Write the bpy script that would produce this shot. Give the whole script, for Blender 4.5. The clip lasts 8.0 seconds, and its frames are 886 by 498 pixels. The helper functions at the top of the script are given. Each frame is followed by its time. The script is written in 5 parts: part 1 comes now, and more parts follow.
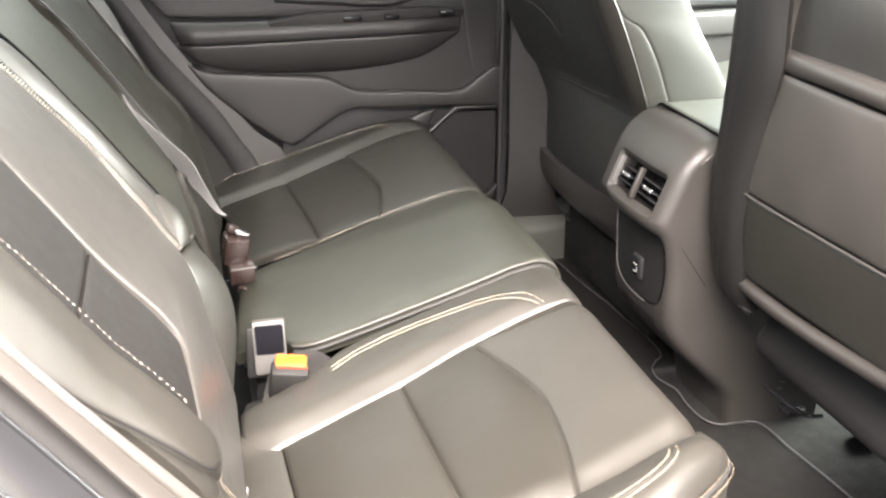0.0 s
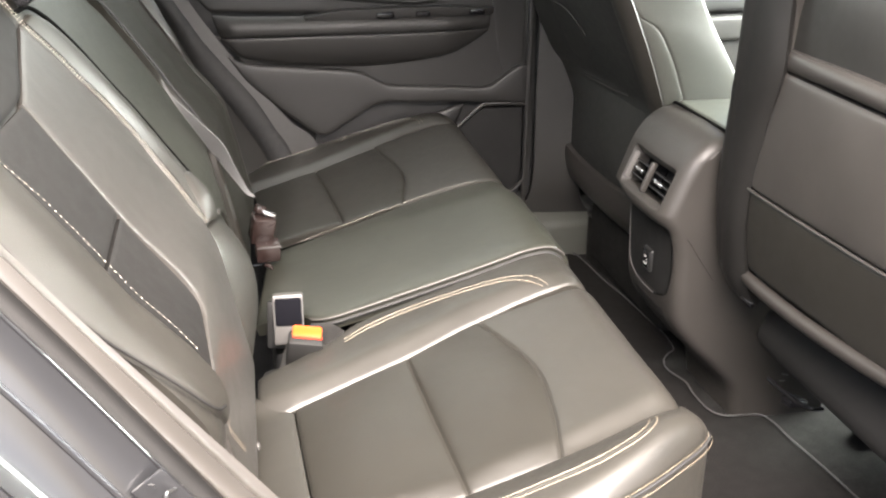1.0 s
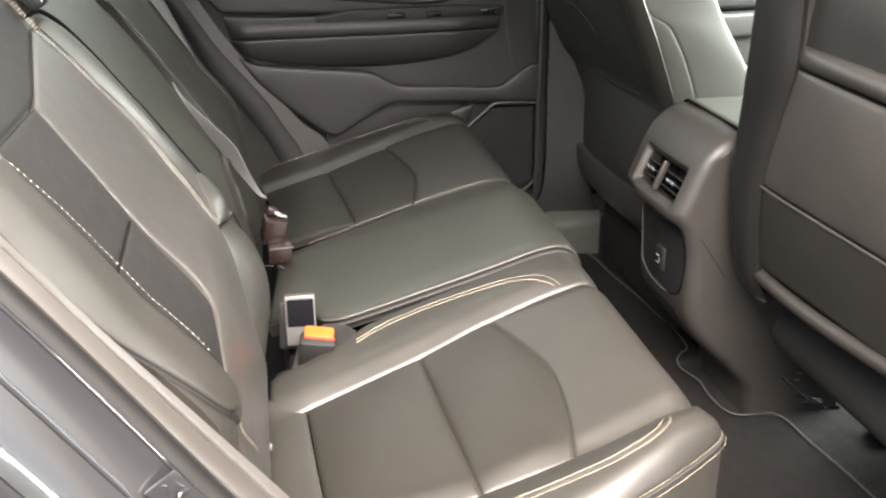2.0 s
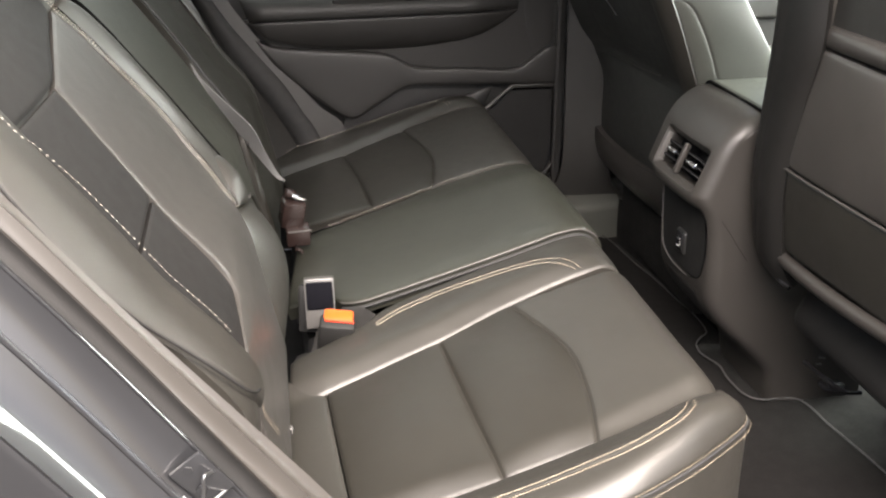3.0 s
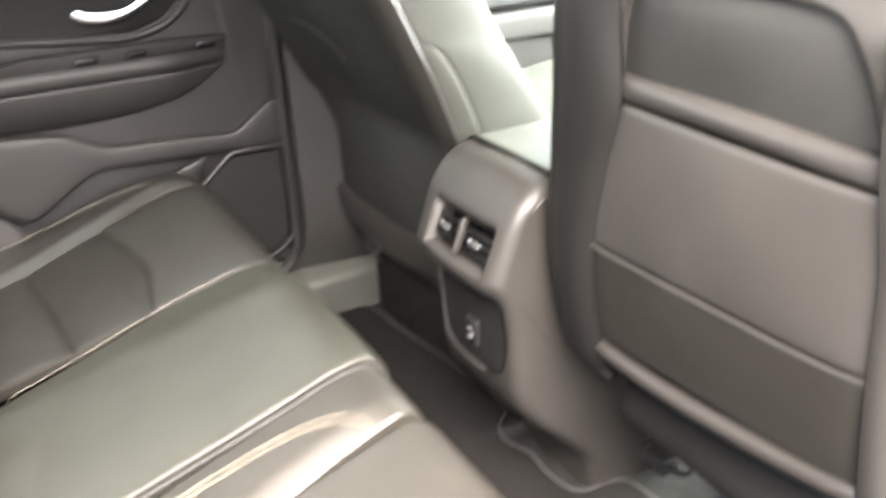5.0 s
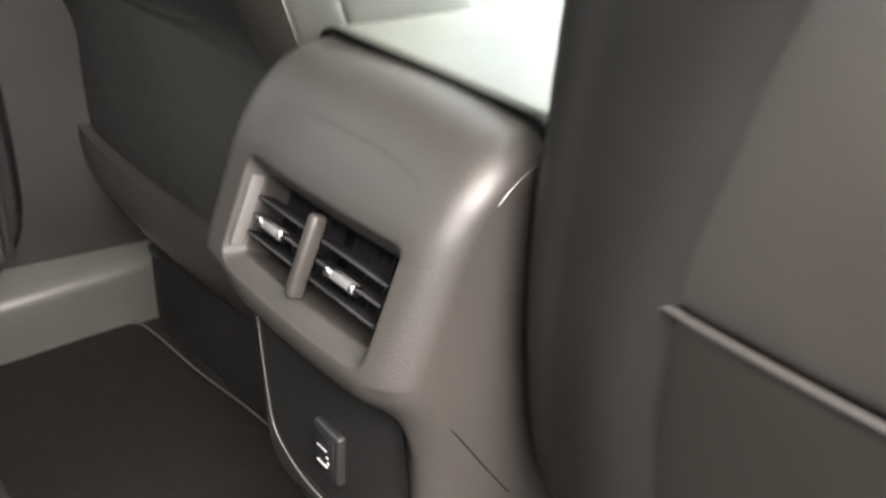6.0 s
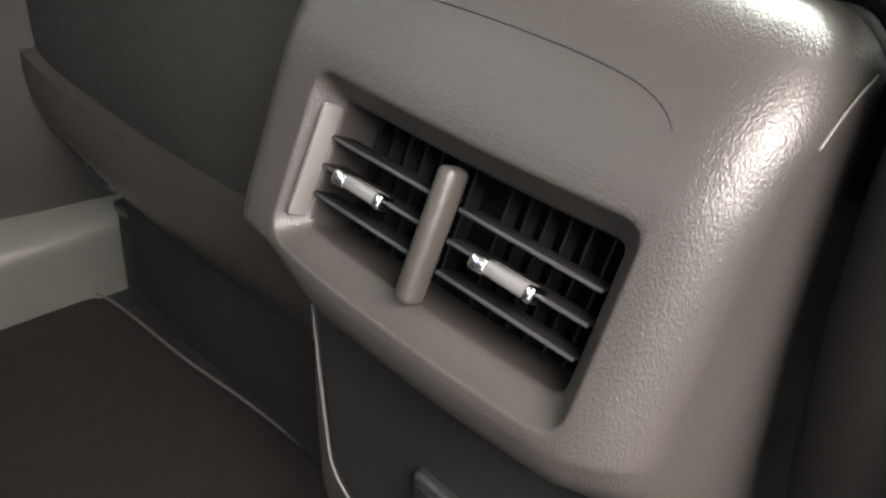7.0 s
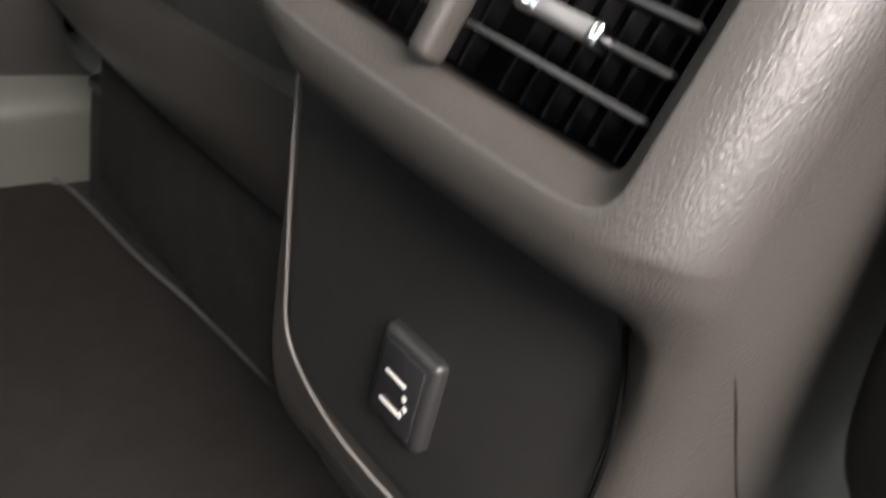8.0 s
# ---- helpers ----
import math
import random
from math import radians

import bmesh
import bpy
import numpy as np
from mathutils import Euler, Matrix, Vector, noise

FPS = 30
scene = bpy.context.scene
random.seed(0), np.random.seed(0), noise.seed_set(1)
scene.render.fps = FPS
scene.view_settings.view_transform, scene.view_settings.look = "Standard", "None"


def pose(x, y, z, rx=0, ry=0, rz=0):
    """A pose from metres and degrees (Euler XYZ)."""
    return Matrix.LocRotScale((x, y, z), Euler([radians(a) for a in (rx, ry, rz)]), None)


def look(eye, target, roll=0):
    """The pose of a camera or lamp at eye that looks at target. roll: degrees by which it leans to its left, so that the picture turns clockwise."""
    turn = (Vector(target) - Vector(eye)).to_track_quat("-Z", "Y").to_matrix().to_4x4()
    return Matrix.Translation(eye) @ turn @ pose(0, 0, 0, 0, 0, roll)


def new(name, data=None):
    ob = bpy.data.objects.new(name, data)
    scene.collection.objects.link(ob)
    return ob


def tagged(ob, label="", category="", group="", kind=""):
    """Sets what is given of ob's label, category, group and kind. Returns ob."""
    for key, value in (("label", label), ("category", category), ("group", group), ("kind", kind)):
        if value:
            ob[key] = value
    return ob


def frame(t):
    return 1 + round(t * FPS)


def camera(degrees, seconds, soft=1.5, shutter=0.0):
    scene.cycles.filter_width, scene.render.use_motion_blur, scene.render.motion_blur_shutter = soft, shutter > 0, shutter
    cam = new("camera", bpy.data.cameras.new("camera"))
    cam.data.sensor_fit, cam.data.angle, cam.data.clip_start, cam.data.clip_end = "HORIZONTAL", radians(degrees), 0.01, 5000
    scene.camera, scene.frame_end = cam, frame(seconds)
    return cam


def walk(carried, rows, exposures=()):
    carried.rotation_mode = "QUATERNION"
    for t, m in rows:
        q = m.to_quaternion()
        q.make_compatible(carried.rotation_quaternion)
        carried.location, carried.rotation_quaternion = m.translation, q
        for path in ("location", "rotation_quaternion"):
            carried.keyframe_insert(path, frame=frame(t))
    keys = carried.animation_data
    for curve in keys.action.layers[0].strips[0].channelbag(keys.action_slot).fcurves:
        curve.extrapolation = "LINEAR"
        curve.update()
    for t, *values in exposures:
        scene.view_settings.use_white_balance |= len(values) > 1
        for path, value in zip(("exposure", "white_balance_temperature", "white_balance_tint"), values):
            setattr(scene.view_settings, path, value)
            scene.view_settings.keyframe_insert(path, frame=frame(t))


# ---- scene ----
cam = camera(52.4, 8.0, 2.2, 0.5)
PATH = [
    (0, (-0.429, -1.32, 0.97), (0.039, 0.452, 0.171), -0.0),
    (0.5, (-0.41, -1.378, 0.964), (0.001, 0.404, 0.156), 0.5),
    (1, (-0.4, -1.407, 0.97), (-0.026, 0.39, 0.178), 0.6),
    (1.5, (-0.395, -1.409, 0.972), (-0.035, 0.395, 0.188), 0.1),
    (3, (-0.407, -1.397, 0.963), (-0.091, 0.398, 0.14), -0.4),
    (3.5, (-0.406, -1.406, 0.963), (-0.096, 0.388, 0.136), -1.0),
    (4, (-0.394, -1.388, 0.965), (-0.056, 0.395, 0.123), -1.8),
    (4.5, (-0.364, -1.244, 0.947), (0.151, 0.475, 0.064), -0.8),
    (5, (-0.318, -1.03, 0.973), (0.543, 0.578, 0.152), -2.4),
    (5.2, (-0.265, -0.936, 0.966), (0.715, 0.633, 0.206), -1.1),
    (6.3, (0.062, -0.284, 0.653), (1.241, 0.971, -0.365), 4.0),
    (6.5, (0.068, -0.241, 0.640), (1.253, 0.979, -0.412), 3.7),
    (6.7, (0.063, -0.218, 0.634), (1.255, 0.996, -0.417), 3.5),
    (7.0, (0.060, -0.207, 0.628), (1.278, 1.004, -0.396), 4.9),
    (7.2, (0.056, -0.207, 0.630), (1.310, 1.011, -0.337), 6.4),
    (7.5, (0.066, -0.199, 0.593), (1.449, 1.006, -0.207), 11.6),
    (7.7, (0.058, -0.192, 0.558), (1.502, 0.938, -0.245), 15.8),
    (7.8, (0.062, -0.189, 0.541), (1.446, 0.950, -0.345), 15.5),
    (8.0, (0.081, -0.188, 0.518), (1.345, 1.006, -0.470), 14.8),
]
walk(cam, [(t, look(eye, target, roll)) for t, eye, target, roll in PATH],
     [(0, 2.7, 6680, 13), (0.5, 2.55, 6680, 13), (1.0, 2.28, 6680, 13), (1.7, 2.22, 6680, 13), (2.8, 1.58, 6680, 13), (4.0, 1.60, 6680, 13), (4.5, 2.25, 6680, 13), (5.0, 3.05, 6680, 13), (5.2, 3.1, 6680, 13), (6.3, 2.5, 6640, 13), (8.0, 2.5, 6640, 13)])

# ---- light: sky, sun and area lamps, through glass, down into the open near door ----
world = bpy.data.worlds.new("sky")
scene.world = world
world.use_nodes = True
wn = world.node_tree.nodes
sky = wn.new("ShaderNodeTexSky")
sky.sky_type, sky.sun_disc = "NISHITA", False
sky.dust_density, sky.ozone_density = 5.0, 0.5
sky.sun_elevation, sky.sun_rotation = radians(58), radians(143)
world.node_tree.links.new(sky.outputs["Color"], wn["Background"].inputs["Color"])
wn["Background"].inputs["Strength"].default_value = 0.15


def sun_lamp():
    data = bpy.data.lights.new("sun", "SUN")
    data.energy, data.angle, data.color = 1.2, radians(14), (1.0, 0.95, 0.88)
    ob = new("sun", data)
    ob.matrix_world = look((3, -4, 8), (0, 0, 0))
    return ob


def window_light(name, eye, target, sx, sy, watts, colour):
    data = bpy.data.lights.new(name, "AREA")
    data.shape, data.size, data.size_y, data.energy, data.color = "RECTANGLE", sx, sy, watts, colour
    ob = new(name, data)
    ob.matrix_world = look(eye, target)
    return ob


sun_lamp()
window_light("windscreen_daylight", (1.58, 0.0, 1.10), (0.35, 0.0, 0.55), 1.3, 0.7, 62, (0.92, 1.0, 0.93))
# Large lamp added outside, above the near door, in place of sky light.
window_light("near_door_sky_lamp", (-0.20, -1.95, 2.30), (-0.10, -0.36, 0.4), 2.5, 1.3, 170, (1.0, 0.92, 0.85))
window_light("far_window_daylight", (-0.35, 0.76, 1.08), (-0.30, 0.0, 0.4), 1.1, 0.3, 1.6, (0.92, 1.0, 0.94))
window_light("rear_window_daylight", (-1.35, 0.0, 1.15), (-0.2, 0.0, 0.6), 1.0, 0.4, 2.5, (1.0, 0.98, 0.95))


# ---- materials ----
def material(name, colour, rough=0.5, metal=0.0, grain=0.0, grain_scale=600.0, cells=False, vary=0.15, vary_scale=9.0,
             coat=0.0, spec=0.5, hide=False):
    m = bpy.data.materials.new(name)
    m.use_nodes = True
    nt = m.node_tree
    n, l = nt.nodes, nt.links
    b = n["Principled BSDF"]
    tc = n.new("ShaderNodeTexCoord")
    big = n.new("ShaderNodeTexNoise")
    big.inputs["Scale"].default_value, big.inputs["Detail"].default_value = vary_scale, 5
    l.new(tc.outputs["Object"], big.inputs["Vector"])
    ramp = n.new("ShaderNodeMapRange")
    ramp.inputs["From Min"].default_value, ramp.inputs["From Max"].default_value = 0.3, 0.7
    ramp.inputs["To Min"].default_value, ramp.inputs["To Max"].default_value = 1 - vary, 1 + vary
    l.new(big.outputs["Fac"], ramp.inputs["Value"])
    mul = n.new("ShaderNodeVectorMath")
    mul.operation = "SCALE"
    mul.inputs[0].default_value = colour
    l.new(ramp.outputs["Result"], mul.inputs["Scale"])
    l.new(mul.outputs["Vector"], b.inputs["Base Color"])
    rr = n.new("ShaderNodeMapRange")
    rr.inputs["From Min"].default_value, rr.inputs["From Max"].default_value = 0.3, 0.7
    rr.inputs["To Min"].default_value, rr.inputs["To Max"].default_value = rough * (1 - vary * 0.5), rough * (1 + vary * 0.5)
    fine = n.new("ShaderNodeTexNoise")
    fine.inputs["Scale"].default_value, fine.inputs["Detail"].default_value = vary_scale * 7, 4
    l.new(tc.outputs["Object"], fine.inputs["Vector"])
    l.new(fine.outputs["Fac"], rr.inputs["Value"])
    l.new(rr.outputs["Result"], b.inputs["Roughness"])
    b.inputs["Metallic"].default_value = metal
    b.inputs["Coat Weight"].default_value = coat
    b.inputs["Coat Roughness"].default_value = 0.12
    b.inputs["Specular IOR Level"].default_value = spec
    if grain:
        if hide:
            warp = n.new("ShaderNodeTexNoise")
            warp.inputs["Scale"].default_value, warp.inputs["Detail"].default_value = grain_scale * 0.6, 3
            l.new(tc.outputs["Object"], warp.inputs["Vector"])
            push = n.new("ShaderNodeVectorMath")
            push.operation = "MULTIPLY_ADD"
            push.inputs[1].default_value = (1.6 / grain_scale,) * 3
            l.new(warp.outputs["Color"], push.inputs[0])
            l.new(tc.outputs["Object"], push.inputs[2])
            squash = n.new("ShaderNodeMapping")
            squash.inputs["Scale"].default_value = (1.0, 1.5, 0.75)
            squash.inputs["Rotation"].default_value = (0.5, 0.3, 0.2)
            l.new(push.outputs["Vector"], squash.inputs["Vector"])
            tex = n.new("ShaderNodeTexVoronoi")
            tex.feature = "SMOOTH_F1"
            tex.inputs["Smoothness"].default_value = 0.5
            out = tex.outputs["Distance"]
        elif cells:
            tex = n.new("ShaderNodeTexVoronoi")
            tex.feature = "F1"
            out = tex.outputs["Distance"]
        else:
            tex = n.new("ShaderNodeTexNoise")
            tex.inputs["Detail"].default_value = 6
            out = tex.outputs["Fac"]
        tex.inputs["Scale"].default_value = grain_scale
        l.new(squash.outputs["Vector"] if hide else tc.outputs["Object"], tex.inputs["Vector"])
        bump = n.new("ShaderNodeBump")
        bump.inputs["Strength"].default_value, bump.inputs["Distance"].default_value = grain, 0.0006
        l.new(out, bump.inputs["Height"])
        l.new(bump.outputs["Normal"], b.inputs["Normal"])
    return m


LEATHER = material("black_leather", (0.0190, 0.0178, 0.0150), 0.45, grain=0.22, grain_scale=900, cells=True, vary=0.12, spec=0.56)
LEATHER_INSERT = material("black_leather_insert", (0.0155, 0.0146, 0.0122), 0.40, grain=0.2, grain_scale=1100, cells=True, vary=0.12, spec=0.33)
INSERT_DARK = material("black_suede_insert", (0.0100, 0.0096, 0.0093), 0.60, grain=0.4, grain_scale=1200, vary=0.12, spec=0.24)
# Black leather made paler: its sheen is put into the base colour.
LEATHER_SHEEN = material("sheen_leather_panel", (0.034, 0.0322, 0.0296), 0.40, grain=0.2, grain_scale=900, cells=True, vary=0.1, spec=0.62)
# Leather with greenish windscreen light put into its colour.
LEATHER_DAYLIT = material("daylit_leather", (0.035, 0.0372, 0.0312), 0.46, grain=0.2, grain_scale=900, cells=True, vary=0.1, spec=0.6)
VOID = material("vent_black", (0.002, 0.002, 0.002), 0.9, vary=0.1, spec=0.05)
VENT_BLACK = material("vent_slat_black", (0.007, 0.007, 0.0075), 0.7, vary=0.1, spec=0.10)
SLAT_EDGE = material("slat_edge", (0.026, 0.026, 0.027), 0.35, vary=0.1)
TAB_GREY = material("smoked_tab", (0.10, 0.10, 0.10), 0.22, vary=0.05)
LEATHER_CENTRE = material("black_vinyl", (0.020, 0.0205, 0.0160), 0.40, grain=0.2, grain_scale=1000, cells=True, vary=0.1, spec=0.5)
LEATHER_BACK = material("brown_black_vinyl", (0.0255, 0.0230, 0.0210), 0.40, grain=0.2, grain_scale=800, cells=True, vary=0.12, spec=0.5)
SEATBACK = material("seat_back_vinyl", (0.033, 0.0305, 0.0280), 0.40, grain=0.2, grain_scale=800, cells=True, vary=0.12, spec=0.7)
# Seat side darkened in colour for the shade that falls on it.
SIDE_SHADED = material("seat_side_shaded", (0.0100, 0.0096, 0.0090), 0.48, grain=0.2, grain_scale=900, cells=True, vary=0.12, spec=0.34)
PLASTIC = material("grained_plastic", (0.029, 0.0266, 0.0240), 0.42, grain=0.36, grain_scale=900, hide=True, vary=0.1, spec=0.52)
DOOR_PLASTIC = material("door_plastic", (0.0132, 0.0126, 0.0118), 0.47, grain=0.35, grain_scale=700, cells=True, vary=0.12)
DARK_PLASTIC = material("black_plastic", (0.012, 0.012, 0.012), 0.45, grain=0.25, grain_scale=700, cells=True, vary=0.15)
CLOTH = material("speaker_cloth", (0.013, 0.013, 0.0128), 0.85, grain=0.5, grain_scale=900, cells=True, vary=0.12, spec=0.2)
GLOSS_BLACK = material("gloss_black", (0.012, 0.012, 0.013), 0.18, vary=0.1)
RUBBER = material("rubber_seal", (0.013, 0.013, 0.013), 0.7, grain=0.2, grain_scale=300, vary=0.2)
TRIM_GREY = material("grey_trim", (0.027, 0.0263, 0.0248), 0.45, grain=0.3, grain_scale=600, cells=True, vary=0.12)
SEAT_SHELL = material("seat_shell_black", (0.0215, 0.0218, 0.0203), 0.5, grain=0.25, grain_scale=700, cells=True, vary=0.15)
# Dark plastic with the daylight on the sill mixed into its colour.
SILL_LIT = material("daylit_sill_plastic", (0.070, 0.072, 0.064), 0.34, grain=0.3, grain_scale=600, cells=True, vary=0.1)
SEAL_NEAR = material("near_seal_vinyl", (0.036, 0.0332, 0.0300), 0.36, grain=0.1, grain_scale=500, vary=0.1, spec=0.6)
EDGE_GREY = material("grey_edge", (0.10, 0.096, 0.092), 0.35, vary=0.08)
RECESS = material("recess_plastic", (0.0105, 0.0103, 0.010), 0.62, grain=0.2, grain_scale=700, cells=True, vary=0.12, spec=0.25)
CARPET = material("black_carpet", (0.015, 0.0146, 0.0140), 0.95, grain=1.0, grain_scale=420, vary=0.3, vary_scale=30, spec=0.15)
MAT = material("floor_mat_carpet", (0.0118, 0.0110, 0.0106), 0.95, grain=1.0, grain_scale=350, vary=0.14, vary_scale=40, spec=0.12)
MAT_EDGE = material("mat_binding", (0.058, 0.057, 0.057), 0.7, grain=0.4, grain_scale=900, vary=0.2)
THREAD = material("tan_thread", (0.30, 0.255, 0.19), 0.6, vary=0.2, vary_scale=80)
THREAD_LIGHT = material("pale_thread", (0.34, 0.315, 0.27), 0.6, vary=0.2, vary_scale=80)
PIPING = material("black_piping", (0.034, 0.032, 0.029), 0.5, vary=0.1)
CHROME = material("chrome", (0.75, 0.76, 0.78), 0.12, metal=1.0, vary=0.06)
SATIN = material("satin_metal", (0.55, 0.54, 0.52), 0.4, metal=0.3, vary=0.1)
ORANGE = material("orange_button", (0.42, 0.070, 0.008), 0.35, vary=0.06)
RED = material("red_button_edge", (0.42, 0.03, 0.008), 0.35, vary=0.06)
BROWN_GLOSS = material("brown_black_gloss", (0.016, 0.010, 0.009), 0.26, vary=0.15)
LABEL = material("grey_label", (0.062, 0.060, 0.058), 0.4, vary=0.08)
SCREEN = material("dark_socket", (0.004, 0.004, 0.0055), 0.8, vary=0.1, spec=0.03)
WEB = material("belt_webbing", (0.085, 0.085, 0.085), 0.6, grain=0.6, grain_scale=900, vary=0.1)
PAINT = material("dark_grey_paint", (0.016, 0.0165, 0.018), 0.38, metal=0.2, vary=0.06, coat=1.0)
PAINT.node_tree.nodes["Principled BSDF"].inputs["Coat Roughness"].default_value = 0.04
METAL = material("zinc_metal", (0.24, 0.24, 0.24), 0.42, metal=1.0, vary=0.15, vary_scale=40)
HEADLINER = material("headliner", (0.45, 0.43, 0.40), 0.95, grain=0.4, grain_scale=500, vary=0.06)
TINTED = material("privacy_glass", (0.10, 0.115, 0.11), 0.02, vary=0.0)
TINTED.node_tree.nodes["Principled BSDF"].inputs["Transmission Weight"].default_value = 1.0
ASPHALT = material("asphalt", (0.07, 0.07, 0.068), 0.9, grain=1.0, grain_scale=120, vary=0.25, vary_scale=3)
# Lit copy of the black leather: daylight raises its base colour.
LEATHER_LIT = material("black_leather_lit", (0.062, 0.066, 0.056), 0.45, grain=0.2, grain_scale=900, cells=True, vary=0.1)


# ---- mesh helpers ----
def thing(name, base, label, category, group="", kind=""):
    ob = new(name)
    ob.location = base
    ob.empty_display_size = 0.02
    return tagged(ob, label, category, group, kind)


def world_of(ob):
    p = Vector((0, 0, 0))
    while ob:
        p += ob.location
        ob = ob.parent
    return p


def part(name, bm, mat, parent=None, label="", smooth=True):
    base = world_of(parent) if parent else Vector((0, 0, 0))
    if parent:
        bmesh.ops.translate(bm, verts=bm.verts, vec=-base)
    bmesh.ops.recalc_face_normals(bm, faces=bm.faces)
    me = bpy.data.meshes.new(name)
    bm.to_mesh(me)
    bm.free()
    me.materials.append(mat)
    if smooth:
        me.shade_smooth()
        me.set_sharp_from_angle(angle=radians(40))
    ob = new(name, me)
    if parent:
        ob.parent = parent
    if label:
        ob["label"] = label
    return ob


def gathered(t, much):
    """t from 0 to 1, closer together at both ends."""
    return t - much * math.sin(2 * math.pi * t) / (2 * math.pi)


def curve(pts, n, much=0.0):
    """n points on a smooth line through pts, evenly by length, or gathered at its ends."""
    p = [Vector(q) for q in pts]
    if len(p) == 2:
        return [p[0].lerp(p[1], gathered(i / (n - 1), much)) for i in range(n)]
    dense = []
    for i in range(len(p) - 1):
        a, b = p[max(i - 1, 0)], p[min(i + 2, len(p) - 1)]
        for k in range(24):
            t = k / 24
            dense.append(0.5 * (2 * p[i] + (p[i + 1] - a) * t + (2 * a - 5 * p[i] + 4 * p[i + 1] - b) * t * t
                                + (3 * p[i] - a - 3 * p[i + 1] + b) * t ** 3))
    dense.append(p[-1])
    acc = [0.0]
    for i in range(1, len(dense)):
        acc.append(acc[-1] + (dense[i] - dense[i - 1]).length)
    out, k = [], 0
    for i in range(n):
        want = acc[-1] * gathered(i / (n - 1), much)
        while k < len(acc) - 2 and acc[k + 1] < want:
            k += 1
        span = acc[k + 1] - acc[k]
        out.append(dense[k].lerp(dense[k + 1], (want - acc[k]) / span if span > 1e-9 else 0))
    return out


def patch(a, b, surf=None, n=40, m=24, depth=0.006, reach=0.014, thick=0.012, sides="absx", crown=0.0, wrinkle=0.0, seed=0):
    """An upholstered panel between two lines: its rim is drawn down into the seams, and it has thickness.
    sides: which rims are drawn in (a, b, s: the lines' start, x: their end). crown: how far its middle swells."""
    bm = bmesh.new()
    n, m = int(n * 1.5), int(m * 1.5)
    much_n, much_m = 0.8 * (("s" in sides) or ("x" in sides)), 0.85 * (("a" in sides) or ("b" in sides))
    A, B = curve(a, n, much_n), curve(b, n, much_n)
    pos, nor = [], []
    for i in range(n):
        row, nrow = [], []
        for j in range(m):
            q = A[i].lerp(B[i], gathered(j / (m - 1), much_m))
            if surf:
                p, k = surf(q[0], q[1])
            else:
                p, k = q.copy(), None
            row.append(p)
            nrow.append(k)
        pos.append(row)
        nor.append(nrow)
    if not surf:
        for i in range(n):
            for j in range(m):
                u = pos[min(i + 1, n - 1)][j] - pos[max(i - 1, 0)][j]
                v = pos[i][min(j + 1, m - 1)] - pos[i][max(j - 1, 0)]
                nor[i][j] = v.cross(u).normalized()
    top = []
    for i in range(n):
        row = []
        for j in range(m):
            p = pos[i][j]
            d = 0.0
            for s, e in (("a", pos[i][0]), ("b", pos[i][m - 1]), ("s", pos[0][j]), ("x", pos[n - 1][j])):
                if s in sides:
                    far = (p - e).length
                    d += 0.6 * math.exp(-far / (reach * 1.4)) + 0.4 * math.exp(-(far / 0.0026) ** 2)
            h = -depth * min(d, 1.25) + crown * max(0.0, math.sin(math.pi * gathered(i / (n - 1), much_n)) * math.sin(math.pi * gathered(j / (m - 1), much_m)))
            if wrinkle:
                h += wrinkle * noise.noise(p * 14 + Vector((seed, 0, 0))) + wrinkle * 0.5 * noise.noise(p * 34)
            row.append(bm.verts.new(p + nor[i][j] * h))
        top.append(row)
    low = [[bm.verts.new(top[i][j].co - nor[i][j] * thick) for j in (0, m - 1)] for i in range(n)]
    lo_s = [low[0][0]] + [bm.verts.new(top[0][j].co - nor[0][j] * thick) for j in range(1, m - 1)] + [low[0][1]]
    lo_x = [low[-1][0]] + [bm.verts.new(top[-1][j].co - nor[-1][j] * thick) for j in range(1, m - 1)] + [low[-1][1]]
    for i in range(n - 1):
        for j in range(m - 1):
            bm.faces.new((top[i][j], top[i + 1][j], top[i + 1][j + 1], top[i][j + 1]))
        bm.faces.new((top[i][0], low[i][0], low[i + 1][0], top[i + 1][0]))
        bm.faces.new((top[i][m - 1], top[i + 1][m - 1], low[i + 1][1], low[i][1]))
        if 0 < i < n - 2:
            bm.faces.new((low[i][0], low[i][1], low[i + 1][1], low[i + 1][0]))
    for j in range(m - 1):
        bm.faces.new((top[0][j], top[0][j + 1], lo_s[j + 1], lo_s[j]))
        bm.faces.new((top[-1][j], lo_x[j], lo_x[j + 1], top[-1][j + 1]))
    bm.faces.new([*lo_s, low[1][1], low[1][0]])
    bm.faces.new([*lo_x, low[-2][1], low[-2][0]])
    return bm


